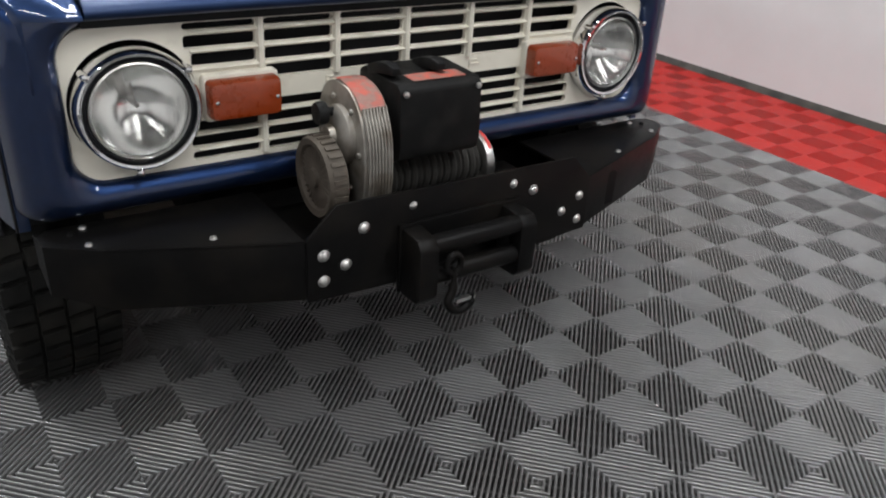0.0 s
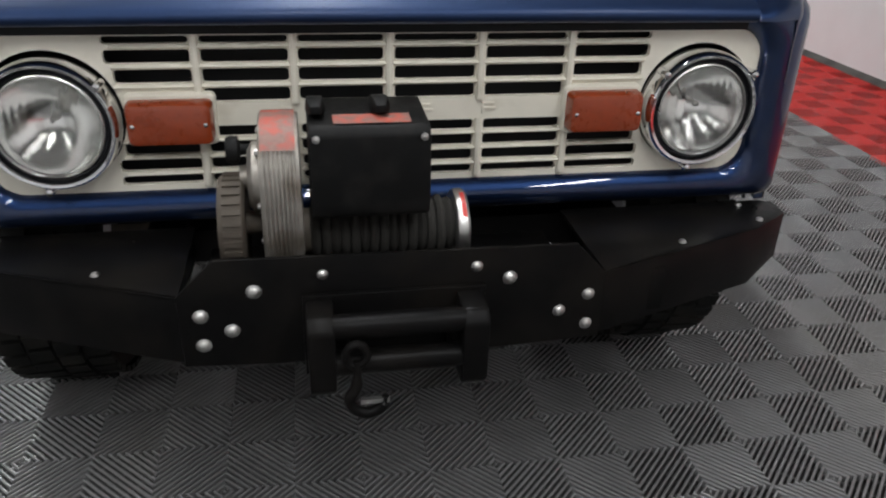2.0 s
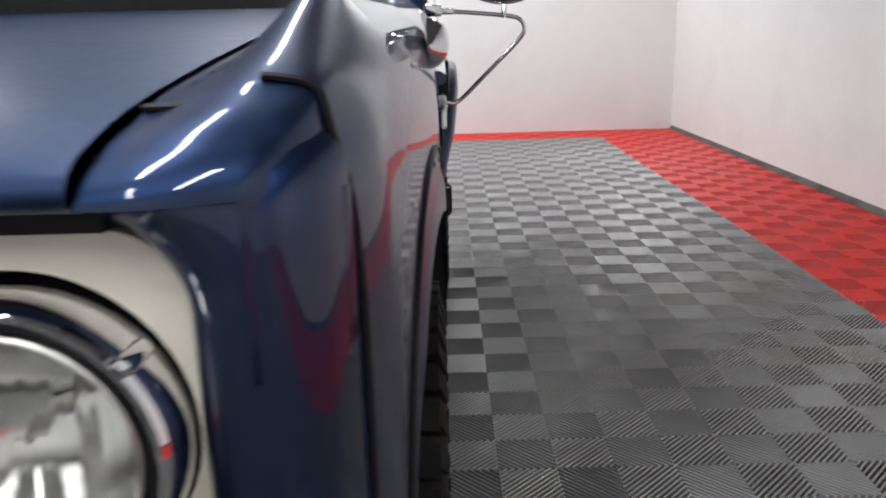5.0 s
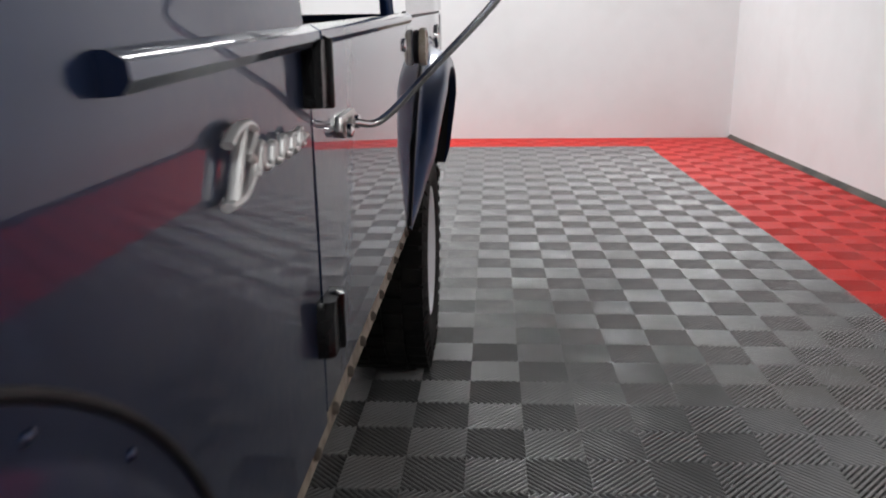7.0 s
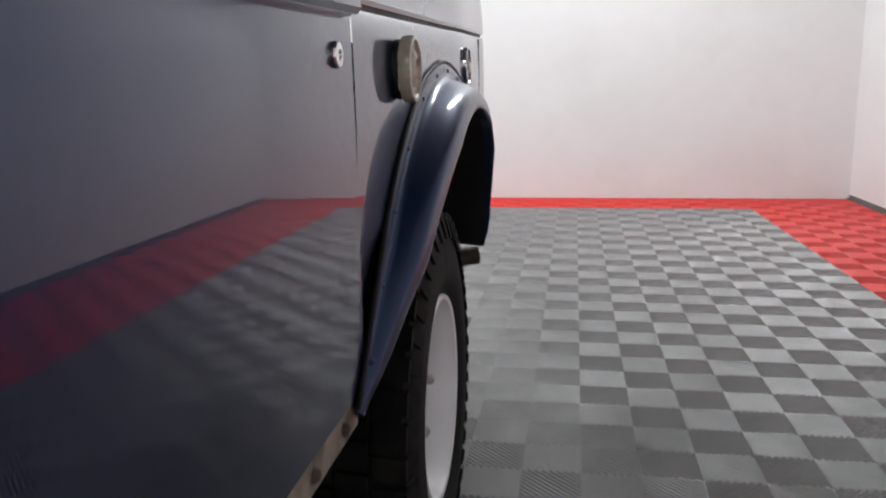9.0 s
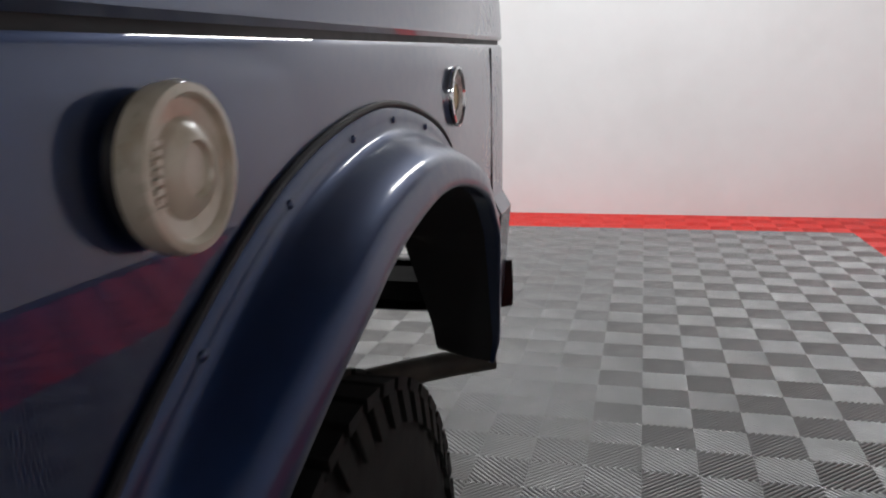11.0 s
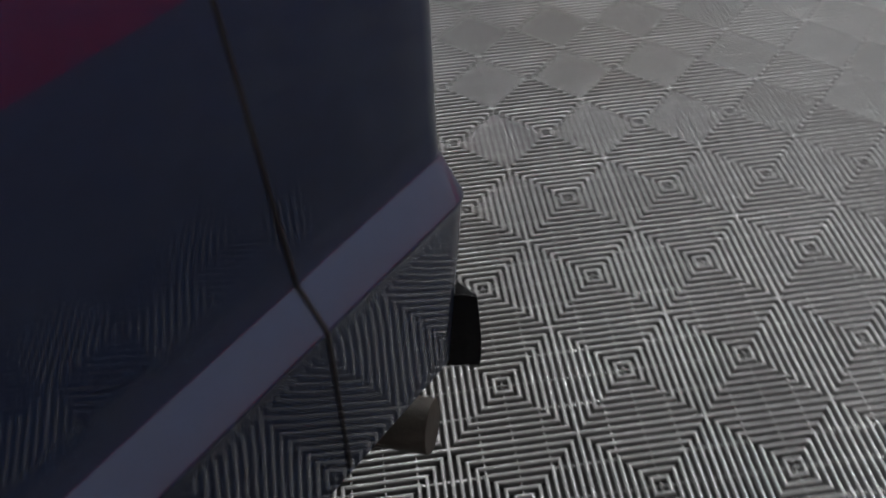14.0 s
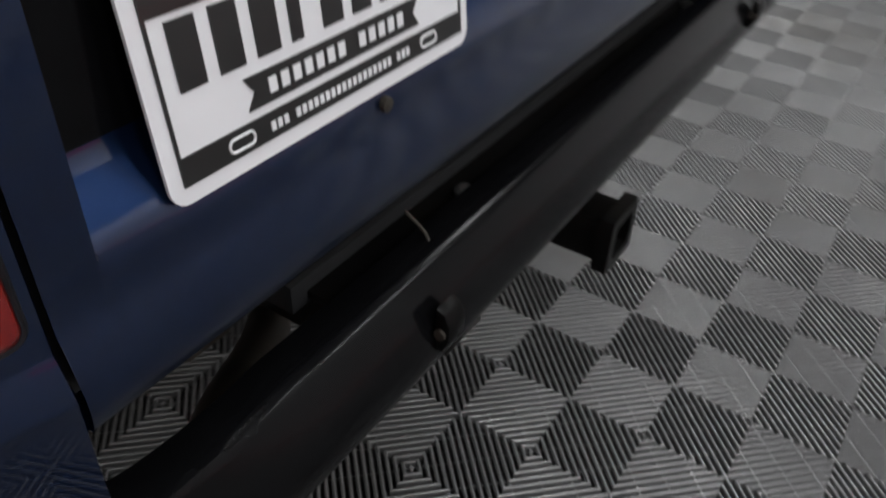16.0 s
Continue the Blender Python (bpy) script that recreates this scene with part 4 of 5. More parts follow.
# chrome teardrop side lamp on the cowl
tp("cowl_lamp", Geo().loft([[(W - 0.012 + 0.036 * k * math.sin(a), y + 0.004 * math.cos(a), 1.085 + 0.040 * k * math.cos(a)) for a in np.linspace(0.0, math.pi, 13)]
                            for y, k in ((-7.455, 0.12), (-7.447, 0.42), (-7.430, 0.72), (-7.41, 0.86), (-7.395, 0.88), (-7.388, 0.82))], False, True), CHROME, None, "small teardrop chrome lamp")
# emblem of plain slanted strokes, standing off the panel


def stroke(path, parent=None, r=0.0026):
    geo = Geo().tube([(W + 0.0095, y, z) for y, z in spline(path, 5)], r, 8)
    geo.v = [(W + 0.0095 + (p[0] - W - 0.0095) * 1.4, p[1], p[2]) for p in geo.v]
    if parent:
        return tp("stroke", geo, SATIN, parent)
    return tp("side_emblem", geo, SATIN, None, "cast metal script emblem of slanted strokes")


emb = stroke([(-7.062, 0.931), (-7.030, 0.932), (-7.006, 0.942), (-6.998, 0.953), (-7.010, 0.9605), (-6.998, 0.968), (-6.993, 0.976), (-7.008, 0.982), (-7.034, 0.980), (-7.052, 0.972)], None, 0.0036)
stroke([(-7.050, 0.930), (-7.034, 0.958), (-7.020, 0.982)], emb, 0.0038)
for y0, h in ((-6.982, 0.020), (-6.947, 0.016), (-6.914, 0.017), (-6.882, 0.015), (-6.852, 0.016)):
    stroke([(y0 - 0.014, 0.9415), (y0 - 0.004, 0.944), (y0 + 0.003, 0.942 + h), (y0 + 0.011, 0.942 + h), (y0 + 0.010, 0.945), (y0 + 0.020, 0.944)], emb)
stroke([(-6.842, 0.944), (-6.830, 0.950), (-6.820, 0.951)], emb)

# ---------------------------------------------------------------- tail
YT = Y_TAIL
post_z0 = 0.60


def post_y(u):
    """The corner post slants from the side back to the gate."""
    return YT - (YT - Y_CORNER) * (u - 0.812) / 0.049


def rear_post(s):
    rows = []
    for z, d in [(belt(YT) - 0.004, 0.0)] + LEDGE + [(0.70, 0.010), (0.60, -0.002)]:
        edge = W - CORNER_IN + d
        rows.append([(s * edge, Y_CORNER + 0.2 * d, z)] + [(s * (u + d * (u - 0.812) / 0.049), post_y(u) + d * (0.2 + 0.28 * (0.861 - u) / 0.049), z) for u in (0.852, 0.838, 0.824, 0.8120)]
                    + [(s * 0.8095, YT + 0.48 * d - 0.004, z), (s * 0.8085, YT + d - 0.03, z)])
    ob = tp("rear_post", Geo().sheet(rows), PAINT, None, "navy body corner beside the tailgate")

    def on_post(u, z, off):
        return (s * (u + 0.34 * off), post_y(u) + 0.94 * off, z)

    um = 0.8385
    lens = Geo().loft([[on_post(um + a, z, off) for a, z in rounded(0.0178 - g, 0.858 + g, 1.112 - g, 0.010, 5)] for off, g in ((-0.010, -0.001), (0.0015, 0.0), (0.0035, 0.002), (0.0042, 0.006))], True, True)
    tail = tp("tail_light", lens, REDLENS, ob, "tall red tail light with a clear reversing window")
    tp("reversing_lens", Geo().loft([[on_post(um + a, 0.904 + b, off) for a, b in rounded(0.0140, -0.0165, 0.0165, 0.003, 3)] for off in (0.002, 0.0052, 0.0056)], True, True), WHITELENS, tail)
    tp("lamp_rim", Geo().tube([on_post(um + a, z, 0.0005) for a, z in rounded(0.0190, 0.8563, 1.114, 0.011, 5)], 0.0024, 6, closed=True), SEAL, tail)
    for z in (0.8695, 1.1045):
        c = on_post(um + 0.003, z, 0.0035)
        tp("screw", Geo().lathe([(0.0036, 0.0), (0.0034, 0.003), (0.0001, 0.0045)], c, 1, 10), CHROME, tail)


for s in (-1, 1):
    rear_post(s)
ZT0 = 0.776
gate_rows = [(belt(YT) - 0.006, -0.012), (belt(YT) - 0.010, -0.001), (1.092, 0.0), (1.084, -0.008), (1.076, -0.024), (1.066, -0.030), (0.922, -0.030), (0.911, -0.026), (0.900, -0.016),
             (0.889, -0.007), (0.878, -0.002), (0.866, 0.000), (0.850, 0.000), (0.842, 0.002), (0.816, 0.0065), (0.806, 0.008), (0.794, 0.008), (ZT0 + 0.006, 0.006), (ZT0, 0.002), (ZT0, -0.03)]
GATE_U = [-0.8072, -0.79, -0.776, -0.7745] + list(np.linspace(-0.7725, 0.7725, 21)) + [0.7745, 0.776, 0.79, 0.8072]   # flush stiles beside the recess
tp_gate = tp("tailgate", Geo().sheet([[(u, YT + (0.0 if abs(u) > 0.7735 and 0.858 < z < 1.093 else d), z) for u in GATE_U] for z, d in gate_rows]
                                     ), PAINT, None, "navy drop-down tailgate with a recessed panel")
# dark box added behind the gate so that its gaps read as shade
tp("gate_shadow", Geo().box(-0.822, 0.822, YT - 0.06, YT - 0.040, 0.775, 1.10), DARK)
tp("gate_bumper", Geo().lathe([(0.006, -0.002), (0.006, 0.004), (0.0001, 0.005)], (0.53, YT, 0.868), 1, 12), DULLIRON, tp_gate)

# dealer plate with its writing as plain bars; it leans back at the top
PU0, PU1, PZ0, PZ1, PY = 0.419, 0.724, 0.880, 1.034, YT + 0.001
pm, ph = (PU0 + PU1) / 2, (PU1 - PU0) / 2


def leaning(geo):
    geo.v = [(p[0], p[1] - 0.11 * (p[2] - PZ0), p[2]) for p in geo.v]
    return geo


plate = tp("licence_plate", leaning(Geo().loft([[(pm + a, y, z) for a, z in rounded(ph, PZ0, PZ1, 0.012, 6)] for y in (PY - 0.0025, PY)], True, True)), PLATEWHITE, None,
           "white dealer plate with black bands and bar marks")


def plate_bar(u0, u1, z0, z1, mat, lift=0.0012, lean=0.0):
    tp("plate_bar", leaning(Geo().loft([[(pm + ph - a, y, PZ0 + b) for a, b in ((u0, z0), (u1, z0), (u1 + lean, z1), (u0 + lean, z1))] for y in (PY - 0.0005, PY + lift)], True, True)), mat, plate)


plate_bar(0.010, 0.295, 0.011, 0.028, PLATEBLACK)
plate_bar(0.010, 0.295, 0.104, 0.142, PLATEBLACK)
for a in (0.010, 0.2928):
    plate_bar(a, a + 0.0022, 0.028, 0.104, PLATEBLACK)
tp("plate_ribbon", leaning(Geo().loft([[(pm + ph - a, y, PZ0 + b) for a, b in ((0.066, 0.034), (0.239, 0.034), (0.232, 0.044), (0.239, 0.054), (0.066, 0.054), (0.073, 0.044))]
                                      for y in (PY - 0.0005, PY + 0.0012)], True, True)), PLATEBLACK, plate)
for k in range(9):
    plate_bar(0.023 + 0.029 * k, 0.023 + 0.029 * k + (0.019 if k not in (3, 6) else 0.010), 0.062, 0.100, PLATEBLACK)
for k in range(13):
    if k != 7:
        plate_bar(0.084 + 0.0107 * k, 0.084 + 0.0107 * k + 0.0066, 0.0395, 0.0490, PLATEWHITE, 0.002)
for k in range(26):
    if k not in (3, 22):
        plate_bar(0.080 + 0.0056 * k, 0.080 + 0.0056 * k + 0.0036, 0.0165, 0.0222, PLATEWHITE, 0.002)
for a in (0.056, 0.249):
    tp("slot", leaning(Geo().tube([(pm + ph - a - dx, PY + 0.0012, PZ0 + 0.0195 + dz) for dx, dz in rounded(0.0100, -0.0040, 0.0040, 0.0036, 4)], 0.0010, 6, closed=True)), PLATEWHITE, plate)
# black sheet added over the navy recess for its dark shading and reflections
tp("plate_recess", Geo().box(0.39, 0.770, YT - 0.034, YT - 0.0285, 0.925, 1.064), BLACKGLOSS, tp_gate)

# rear bumper, hitch and shackle mounts
YB = -4.224
bsec = [(-0.074, 0.680), (-0.071, 0.687), (-0.060, 0.689), (-0.040, 0.6895), (-0.034, 0.688), (-0.030, 0.6845), (-0.026, 0.679), (-0.012, 0.655), (-0.004, 0.636), (0.0, 0.618), (-0.001, 0.602),
        (-0.006, 0.590), (-0.016, 0.581), (-0.030, 0.576), (-0.066, 0.574), (-0.073, 0.579)]
bump_rows = []
for u in [0.887 * math.sin(a) for a in np.linspace(-math.pi / 2, math.pi / 2, 61)]:
    t = max(0.0, abs(u) - 0.66) / 0.224
    k = min(1.0, t)                # the end stands upright and is cut off at a slant
    sec = [(y * (1 - 0.95 * k) if y > -0.0345 else y + 0.028 * k, z) for y, z in bsec]
    bump_rows.append([(u + (1 if u > 0 else -1) * 1.4 * y * k * k, YB - 0.037 * t ** 1.7 + y, z + (0.012 * k ** 2 if z < 0.63 else 0.0)) for y, z in sec])
rear_bumper = tp("rear_bumper", Geo().loft(bump_rows, True, True), BLACKGLOSS, None, "black steel rear bumper with a rolled top edge")
tp("bumper_deck", Geo().box(-0.56, 0.56, YT - 0.12, YB - 0.072, 0.664, 0.674), BLACK, rear_bumper, bevel=0.002)
for s in (-1, 1):
    tp("bumper_bracket", Geo().box(*sorted((s * 0.40, s * 0.47)), YT - 0.16, YB - 0.012, 0.57, 0.655), BLACK, rear_bumper, bevel=0.003)
    shack = tp("shackle_mount", Geo().loft([[(s * 0.492 + d, y, z) for y, z in ((YB - 0.004, 0.668), (YB + 0.006, 0.664), (YB + 0.012, 0.650), (YB + 0.012, 0.632), (YB + 0.006, 0.618), (YB - 0.004, 0.614))]
                                            for d in (-0.014, 0.014)], True, True), BLACK, rear_bumper, bevel=0.003)
    tp("bolt", Geo().lathe([(0.006, -0.017), (0.006, 0.017)], (s * 0.492, YB + 0.003, 0.640), 0, 10, True), DULLIRON, shack)
tp("hitch_receiver", Geo().loft([[(a, y, 0.445 + b) for a, b in rounded(0.037 * k, -0.037 * k, 0.037 * k, 0.006, 3)] for y, k in ((YB - 0.24, 1.0), (YB - 0.022, 1.0), (YB - 0.022, 1.28), (YB + 0.001, 1.28),
                                                                                                                        (YB + 0.001, 0.80), (YB - 0.15, 0.80))], True, True), BLACK, rear_bumper, "black square hitch receiver")
for u in (0.345, -0.345):
    tp("bolt", Geo().lathe([(0.012, 0.0), (0.012, 0.006), (0.008, 0.010), (0.0001, 0.011)], (u, YB - 0.075, 0.674), 2, 12), STEEL, rear_bumper)
tp("cable", Geo().tube(spline([(0.46, YT - 0.03, 0.72), (0.45, YT - 0.01, 0.69), (0.48, YT + 0.005, 0.675), (0.54, YT + 0.004, 0.672)], 6), 0.0018, 6), DULLIRON)

# ---------------------------------------------------------------- front bumper
YF = -8.305
UC = -0.024                        # the winch plate sits a little off the middle
front_plate_poly = [(UC - 0.356, 0.497), (UC - 0.356, 0.628), (UC - 0.294, 0.690), (UC + 0.300, 0.684), (UC + 0.356, 0.626), (UC + 0.356, 0.497), (UC + 0.20, 0.490), (UC - 0.2, 0.490)]
bumper = tp("front_bumper", Geo().prism(front_plate_poly, 1, YF, YF + 0.008), BLACK, None, "black painted steel winch bumper", bevel=0.0015)
BOLTS = [(-0.260, 0.631, 11), (-0.346, 0.591, 11), (-0.299, 0.561, 11), (-0.346, 0.536, 11), (0.161, 0.628, 11), (0.254, 0.556, 10), (0.304, 0.586, 10), (0.306, 0.526, 10), (-0.150, 0.655, 8), (0.103, 0.653, 9)]
for u, z, r in BOLTS:
    tp("bolt", Geo().lathe([(r * 0.00115, 0.0)] + [(r * 0.001 * math.cos(a), -r * 0.0007 * math.sin(a)) for a in np.linspace(0.1, 1.5, 5)], (u, YF, z), 1, 16), STEEL, bumper)
for s in (-1, 1):
    inner, tip, back = s * 0.356 + UC * 0.9, s * 0.790, s * 0.790
    top = [(inner, YF + 0.006), (s * 0.700, -8.165), (tip, -8.100), (s * 0.797, -8.060), (s * 0.775, -8.035), (inner, -8.035)]
    wing = tp("wing_top", Geo().prism([(a, b) for a, b in top], 2, 0.617, 0.624), BLACK, bumper, bevel=0.002)
    face = [(inner, YF + 0.006), (s * 0.700, -8.165), (s * 0.792, -8.102)]
    low = [0.500, 0.500, 0.525]
    tp("wing_face", Geo().loft([[(a, b, 0.624), (a, b + 0.007, 0.624), (a, b + 0.007, z), (a, b, z)] for (a, b), z in zip(face, low)], True, True), BLACK, bumper, bevel=0.0015)
    tp("wing_end", Geo().loft([[(s * 0.792, -8.102, 0.622), (s * 0.785, -8.102, 0.622), (s * 0.785, -8.102, 0.525), (s * 0.792, -8.102, 0.525)],
                               [(s * 0.797, -8.04, 0.622), (s * 0.790, -8.04, 0.622), (s * 0.790, -8.04, 0.56), (s * 0.797, -8.04, 0.56)]], True, True), BLACK, bumper)
    for u, y in ((0.720, -8.130), (0.520, -8.205), (0.740, -8.075), (0.715, -8.055)):
        tp("deck_bolt", Geo().lathe([(0.0075, 0.0), (0.006, 0.004), (0.0001, 0.006)], (s * u, y, 0.624), 2, 10), STEEL if u != 0.740 else BLACK, bumper)
    tp("bumper_arm", Geo().box(*sorted((s * 0.40, s * 0.47)), -8.26, -7.95, 0.515, 0.60), BLACK, bumper, bevel=0.003)
tp("winch_tray", Geo().box(UC - 0.33, UC + 0.33, YF + 0.008, -8.02, 0.560, 0.570), BLACK, bumper, bevel=0.002)

# fairlead with four rollers, and the hook
fair = tp("fairlead", Geo().box(-0.185, 0.118, YF - 0.010, YF, 0.470, 0.622), BLACK, bumper, "black roller fairlead", bevel=0.003)
for u in (-0.158, 0.090):
    tp("fairlead_cheek", Geo().prism([(YF - 0.008, 0.466), (YF - 0.070, 0.470), (YF - 0.082, 0.486), (YF - 0.082, 0.592), (YF - 0.066, 0.612), (YF - 0.008, 0.616)], 0, u - 0.022, u + 0.022), BLACK, fair, bevel=0.006)
    tp("upright_roller", Geo().lathe([(0.0001, -0.052), (0.016, -0.05), (0.0165, 0.05), (0.0001, 0.052)], (u * 0.78 - 0.005, YF - 0.032, 0.54), 2, 16), BLACK, fair)
for z in (0.592, 0.524):
    tp("roller", Geo().lathe([(0.0001, -0.108), (0.019, -0.106), (0.0205, -0.09), (0.0205, 0.09), (0.019, 0.106), (0.0001, 0.108)], (-0.034, YF - 0.060, z), 0, 20), BLACK, fair, "worn black roller")
hook = tp("winch_hook", Geo().tube(spline([(-0.105, YF - 0.088, 0.545), (-0.106, YF - 0.092, 0.50), (-0.118, YF - 0.094, 0.476), (-0.109, YF - 0.096, 0.456), (-0.088, YF - 0.097, 0.448), (-0.066, YF - 0.096, 0.458), (-0.060, YF - 0.095, 0.478)], 5),
                                   [0.007] * 4 + [0.010] * 24 + [0.006] * 3, 10), BLACK, fair, "black steel winch hook")
tp("hook_eye", Geo().tube([(-0.105 + 0.017 * math.cos(a), YF - 0.088, 0.556 + 0.020 * math.sin(a)) for a in np.linspace(0, 2 * math.pi, 15)[:-1]], 0.007, 8, closed=True), BLACK, hook)
tp("hook_latch", Geo().box(-0.100, -0.054, YF - 0.100, YF - 0.092, 0.468, 0.476), STEEL, hook)

# ---------------------------------------------------------------- winch
winch = tp("winch", Geo().lathe([(0.040, -0.175), (0.040, 0.100)], (-0.02, -8.165, 0.668), 0, 24, True), RUSTY, None, "electric winch with an aluminium gear case and rope drum")
rope = Geo()
for k in range(15):
    u = -0.155 + 0.0165 * k
    rope.lathe([(0.040, -0.010), (0.0485 + 0.003 * math.sin(k * 2.1), -0.006), (0.0515 + 0.003 * math.sin(k * 2.1), 0.0), (0.0485 + 0.003 * math.sin(k * 2.1), 0.006), (0.040, 0.010)], (u, -8.165, 0.668), 0, 20)
tp("rope", rope, ROPE, winch, "dark synthetic winch rope wound on the drum")
tp("drum_flange", Geo().lathe([(0.045, -0.008), (0.066, -0.007), (0.068, 0.0), (0.068, 0.010), (0.064, 0.014), (0.03, 0.016)], (0.094, -8.165, 0.662), 0, 32), STEEL, winch, "silver drum end ring")
tp("flange_label", Geo().loft([[(0.094 + w, -8.165 - 0.0688 * math.sin(a), 0.662 + 0.0688 * math.cos(a)) for a in np.linspace(0.1, 0.9, 8)] for w in (0.001, 0.009)], False), REDLABEL, winch)
case_prof = [(-8.262, 0.655), (-8.268, 0.72), (-8.262, 0.79), (-8.240, 0.840), (-8.205, 0.868), (-8.160, 0.876), (-8.115, 0.866), (-8.085, 0.835), (-8.072, 0.78), (-8.072, 0.66), (-8.10, 0.625), (-8.23, 0.622)]
case = tp("gear_case", Geo().prism([p[:2] for p in spline(case_prof + case_prof[:1], 4)[:-1]], 0, -0.240, -0.176), ALU, winch, "weathered finned aluminium gear case", bevel=0.004)
for k in range(8):
    u = -0.232 + 0.0068 * k
    fin = [(y - 0.0045 if y < -8.2 else y, z + (0.004 if z > 0.83 else 0.0)) for y, z in spline([(-8.266, 0.66), (-8.272, 0.72), (-8.266, 0.79), (-8.243, 0.842)], 4)]
    tp("fin", Geo().tube([(u, y, z) for y, z in fin], 0.0024, 6), ALU, case)
tp("case_label", Geo().sheet([[(u, y, z) for u in (-0.236, -0.182)] for y, z in ((-8.2445, 0.8425), (-8.225, 0.862), (-8.195, 0.8755), (-8.160, 0.880), (-8.125, 0.874))]), PALELABEL, case, "worn red and white label")
tp("case_cover", Geo().lathe([(0.060, 0.003), (0.060, -0.012), (0.050, -0.020), (0.022, -0.022), (0.020, -0.034), (0.0001, -0.036)], (-0.240, -8.175, 0.775), 0, 28), ALU, case)
for a in np.linspace(0.3, 6.0, 7):
    tp("case_screw", Geo().lathe([(0.006, 0.002), (0.006, -0.005), (0.0001, -0.007)], (-0.240, -8.17 + 0.078 * math.cos(a), 0.755 + 0.095 * math.sin(a)), 0, 8), STEEL, case)
wheel_prof = [(0.0001, -0.024), (0.018, -0.024), (0.020, -0.016), (0.062, -0.012), (0.066, -0.020), (0.078, -0.022), (0.082, -0.014), (0.082, 0.016), (0.076, 0.020), (0.02, 0.018), (0.02, 0.045)]
clutch = tp("clutch_wheel", Geo().lathe(wheel_prof, (-0.288, -8.185, 0.698), 0, 36), RUSTY, winch, "dusty ribbed iron clutch wheel")
ribs = Geo()
for i in range(30):
    a = 2 * math.pi * i / 30
    ca, sa = math.cos(a), math.sin(a)
    for r0, r1, x0, x1, h in ((0.0805, 0.0855, -0.302, -0.274, 0.0045), (0.026, 0.062, -0.3035, -0.299, 0.0016)):
        pts = [(x, -8.185 + r * ca - h * k * sa, 0.698 + r * sa + h * k * ca) for x in (x0, x1) for r in (r0, r1) for k in (-1, 1)]
        ribs.add(pts, [(0, 1, 3, 2), (4, 6, 7, 5), (0, 4, 5, 1), (2, 3, 7, 6), (0, 2, 6, 4), (1, 5, 7, 3)])
tp("grip_ribs", ribs, RUSTY, clutch)
knob = tp("clutch_knob", Geo().lathe([(0.0001, -0.026), (0.020, -0.025), (0.023, -0.018), (0.022, -0.006), (0.009, -0.002), (0.009, 0.03)], (-0.268, -8.170, 0.822), 0, 20), PLASTIC, winch, "black clutch knob")
solen = [(-8.262, 0.735), (-8.268, 0.76), (-8.262, 0.872), (-8.250, 0.884), (-8.12, 0.890), (-8.10, 0.88), (-8.09, 0.75), (-8.11, 0.73), (-8.24, 0.725)]
sbox = tp("solenoid_box", Geo().prism(solen, 0, -0.162, 0.030), PLASTIC, winch, "black plastic solenoid box with a worn red label", bevel=0.007)
tp("box_label", Geo().loft([[(u, y, z + 0.0014) for u in (-0.122, 0.000)] for y, z in ((-8.246, 0.8845), (-8.205, 0.8865))], False), PALELABEL, sbox)
for u in (-0.148, -0.045):
    tp("terminal_boot", Geo().loft([[(u + a * k, y, z + b * k) for a, b in ((-0.016, -0.012), (0.016, -0.012), (0.013, 0.010), (-0.013, 0.010))] for y, z, k in ((-8.13, 0.886, 0.9), (-8.165, 0.898, 1.0), (-8.20, 0.904, 1.0), (-8.225, 0.901, 0.6))],
                                   True, True), PLASTIC, sbox, "rubber terminal boot", bevel=0.003)
for u, z in ((-0.15, 0.868), (0.018, 0.868)):
    tp("screw", Geo().lathe([(0.006, 0.002), (0.006, -0.003), (0.0001, -0.005)], (u, -8.266, z), 1, 10), STEEL, sbox)

# ---------------------------------------------------------------- floor tiles
RIBS = 8                           # ribs along each side of a quarter tile
H_RIB = 0.019


def quarter_tile(flip, ox, oy):
    """Slanting ribs of one quarter, in metres from the tile's corner."""
    verts, faces = [], []
    half = 0.0335

    def ends(s):
        s = min(max(s, 0.0), 2.0)
        return ((0.0, s), (s, 0.0)) if s <= 1 else ((s - 1, 1.0), (1.0, s - 1))

    def put(p, z):
        x, y = p
        x = 1 - x if flip else x
        verts.append(((ox + x) * CELL, (oy + y) * CELL, z))

    section = [(half, -H_RIB), (half, -0.0042), (half * 0.87, -0.0020), (half * 0.55, -0.0006), (half * 0.18, 0.0)]
    section = [(-a, z) for a, z in section] + [(a, z) for a, z in section[::-1]]
    for k in range(2 * RIBS + 1):
        s = k / RIBS
        base = len(verts)
        for off, z in section:
            a, b = ends(s + off)
            put(a, z)
            put(b, z)
        faces += [(base + 2 * i, base + 2 * i + 1, base + 2 * i + 3, base + 2 * i + 2) for i in range(len(section) - 1)]
    for t in (-0.5, 0.0, 0.5):     # thin stays across the ribs
        a, b = ((max(0.0, t), max(0.0, -t)), (1 - max(0.0, -t), 1 - max(0.0, t)))
        base = len(verts)
        for p in (a, b):
            for w in (-0.008, 0.008):
                put((min(1, max(0, p[0] + w)), min(1, max(0, p[1] - w))), -0.005)
        faces.append((base, base + 1, base + 3, base + 2))
    return verts, faces


def tile_mesh(nx, ny, px, py):
    """nx by ny quarters; px + py tells which way the first one's ribs run."""
    verts, faces = [], []
    for i in range(nx):
        for j in range(ny):
            v, f = quarter_tile((i + j + px + py) % 2 == 1, i, j)
            k = len(verts)
            verts += v
            faces += [tuple(a + k for a in q) for q in f]
    return verts, faces


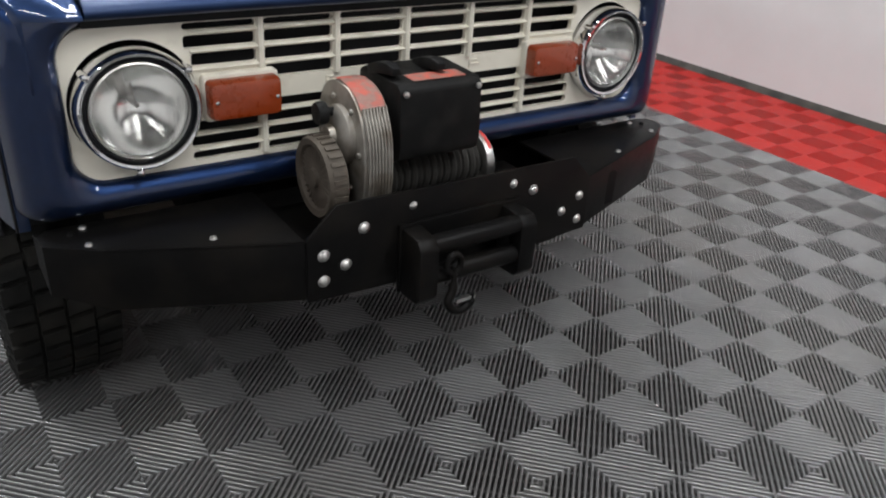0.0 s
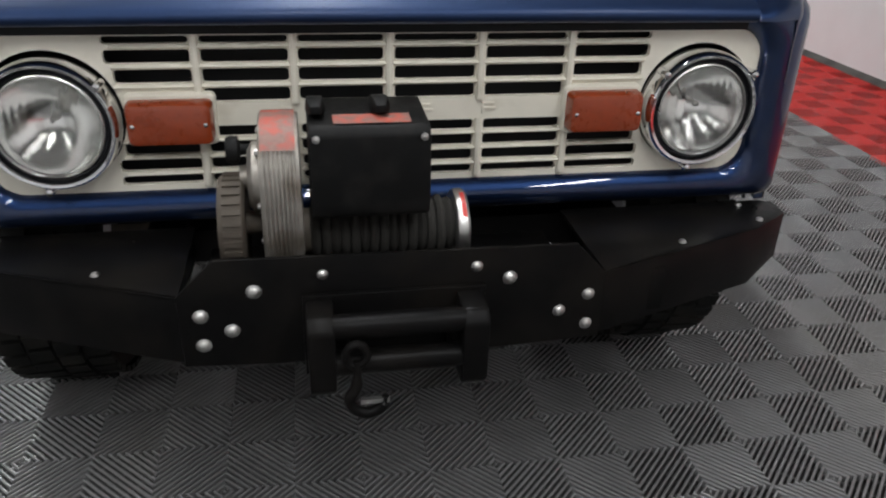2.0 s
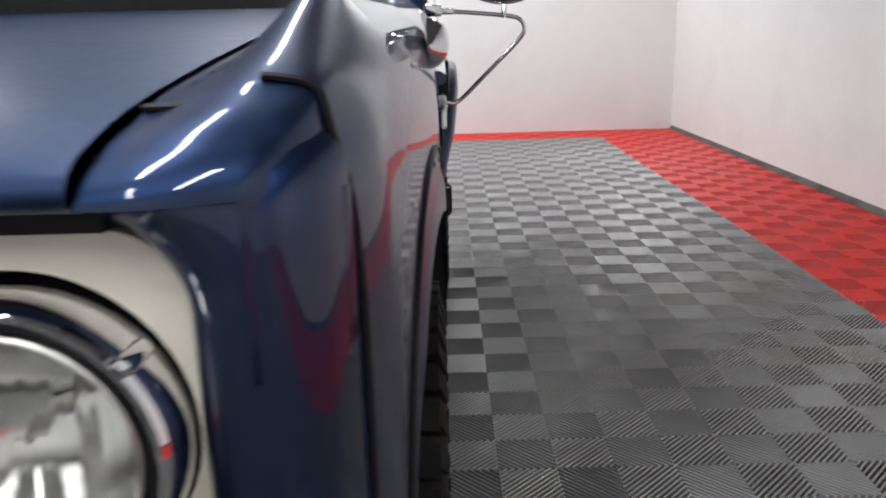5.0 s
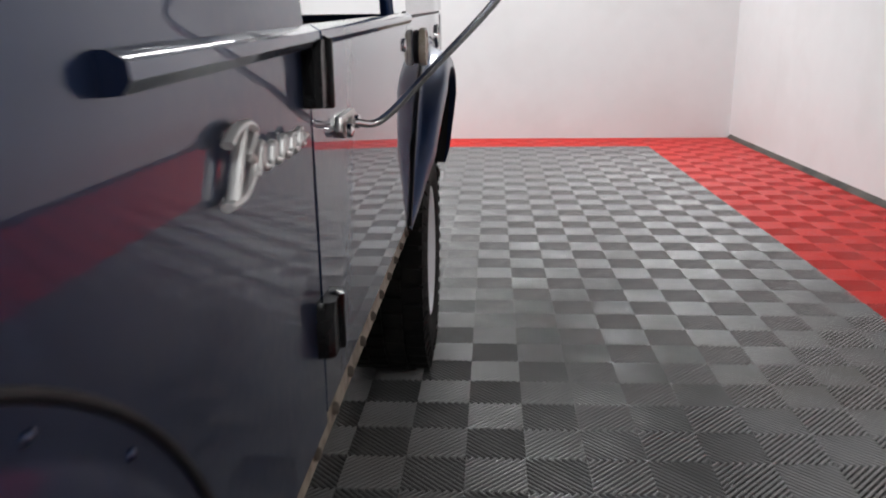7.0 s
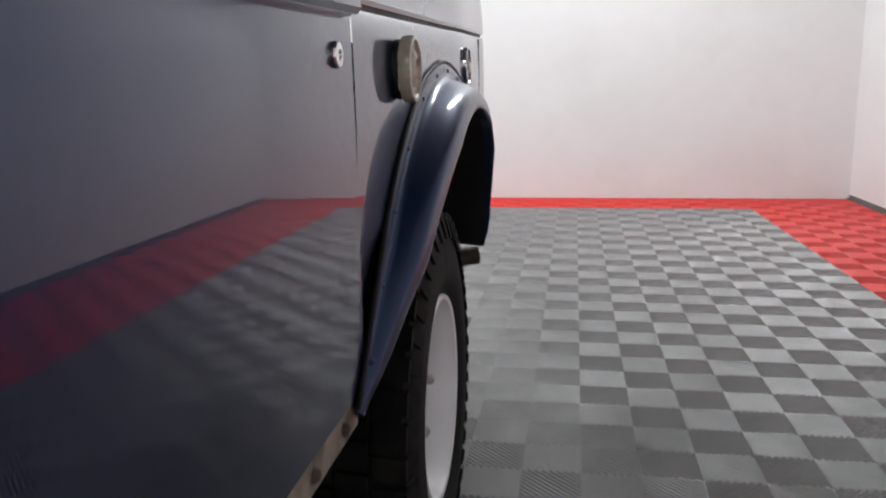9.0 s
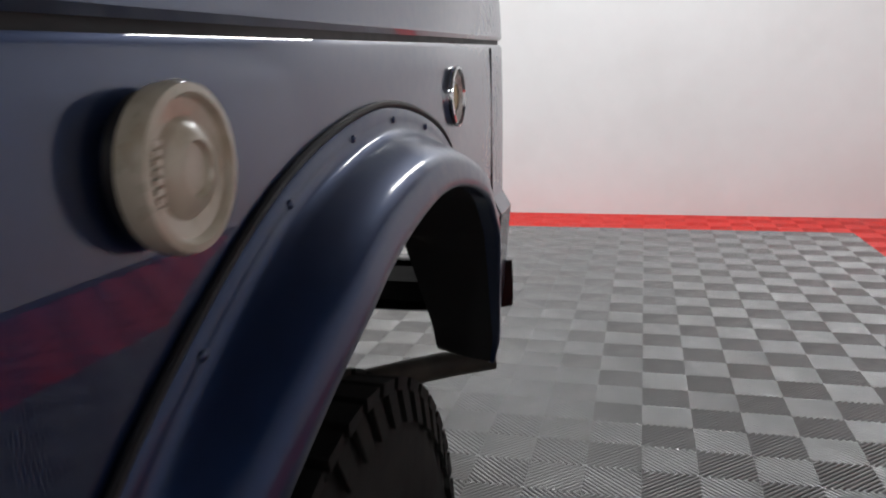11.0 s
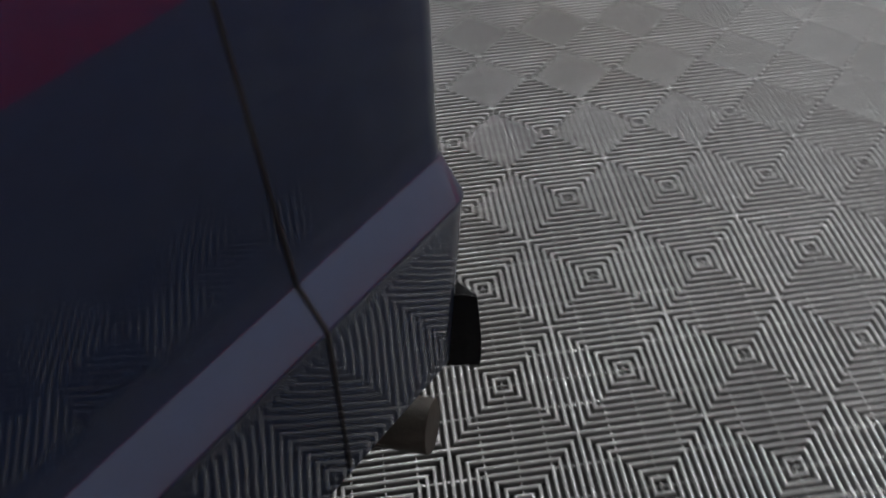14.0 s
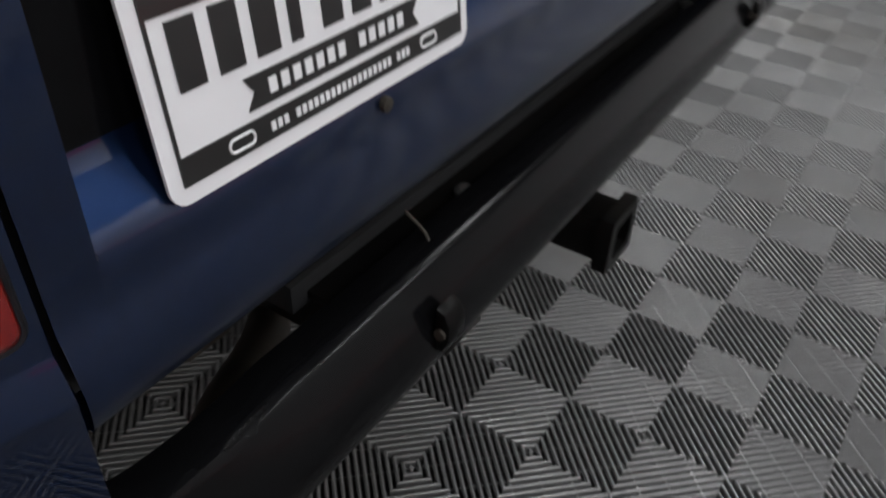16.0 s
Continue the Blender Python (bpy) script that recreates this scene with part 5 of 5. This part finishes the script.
def tile_data(name, nx, ny, phase, mat):
    v, f = tile_mesh(nx, ny, phase, 0)
    me = bpy.data.meshes.new(name)
    me.from_pydata(v, [], f)
    me.materials.append(mat)
    me.polygons.foreach_set("use_smooth", [True] * len(me.polygons))
    return me


grey_big = tile_data("grey_tile", 2, 2, 0, TILE)
grey_odd = tile_data("grey_tile_turned", 2, 2, 1, TILE)
grey_rest, red_rest = ([], []), ([], [])


def join_tile(store, nx, ny, phase, x, y):
    v, f = tile_mesh(nx, ny, phase, 0)
    k = len(store[0])
    store[0].extend((a + x, b + y, c) for a, b, c in v)
    store[1].extend(tuple(i + k for i in q) for q in f)


# vertices whose column and row add up to an even number are the middles of the rings
near_tiles = []
for c in range(-50, 0, 2):
    for r in range(-89, -1, 2):
        if -24 <= c and -64 <= r <= -16 and (c >= -12 or r < -54 or r > -32) and len(near_tiles) < 300:
            near_tiles.append((c, r))
        else:
            join_tile(grey_rest, 2, 2, (c + r) % 2, c * CELL, r * CELL)
for c, r in near_tiles:
    ob = new("grey_tile", grey_odd if (c + r) % 2 else grey_big)
    ob.parent = floor
    ob.location = Vector((c * CELL, r * CELL, 0)) - floor.location
# the red border, two and a half tiles wide along the side wall and two along the end wall
for r in range(-89, -1, 2):
    for c, w in ((0, 2), (2, 2), (4, 2)):
        join_tile(red_rest, w, 2, (c + r) % 2, c * CELL, r * CELL)
for c in range(-50, 6, 2):
    for r in (-1, 1):
        join_tile(red_rest, 2, 2, (c + r) % 2, c * CELL, r * CELL)
for name, store, mat, label in (("grey_tiles", grey_rest, TILE, "grey ribbed plastic floor tiles, further off"),
                                ("red_tiles", red_rest, REDTILE, "red ribbed plastic border tiles along the walls")):
    me = bpy.data.meshes.new(name)
    me.from_pydata(store[0], [], store[1])
    me.materials.append(mat)
    me.polygons.foreach_set("use_smooth", [True] * len(me.polygons))
    ob = new(name, me)
    ob.parent = floor
    ob.location = -floor.location
    tagged(ob, label, kind="stuff")

truck.location = TRUCK_AT
truck.rotation_euler = (0, 0, TRUCK_TURN)
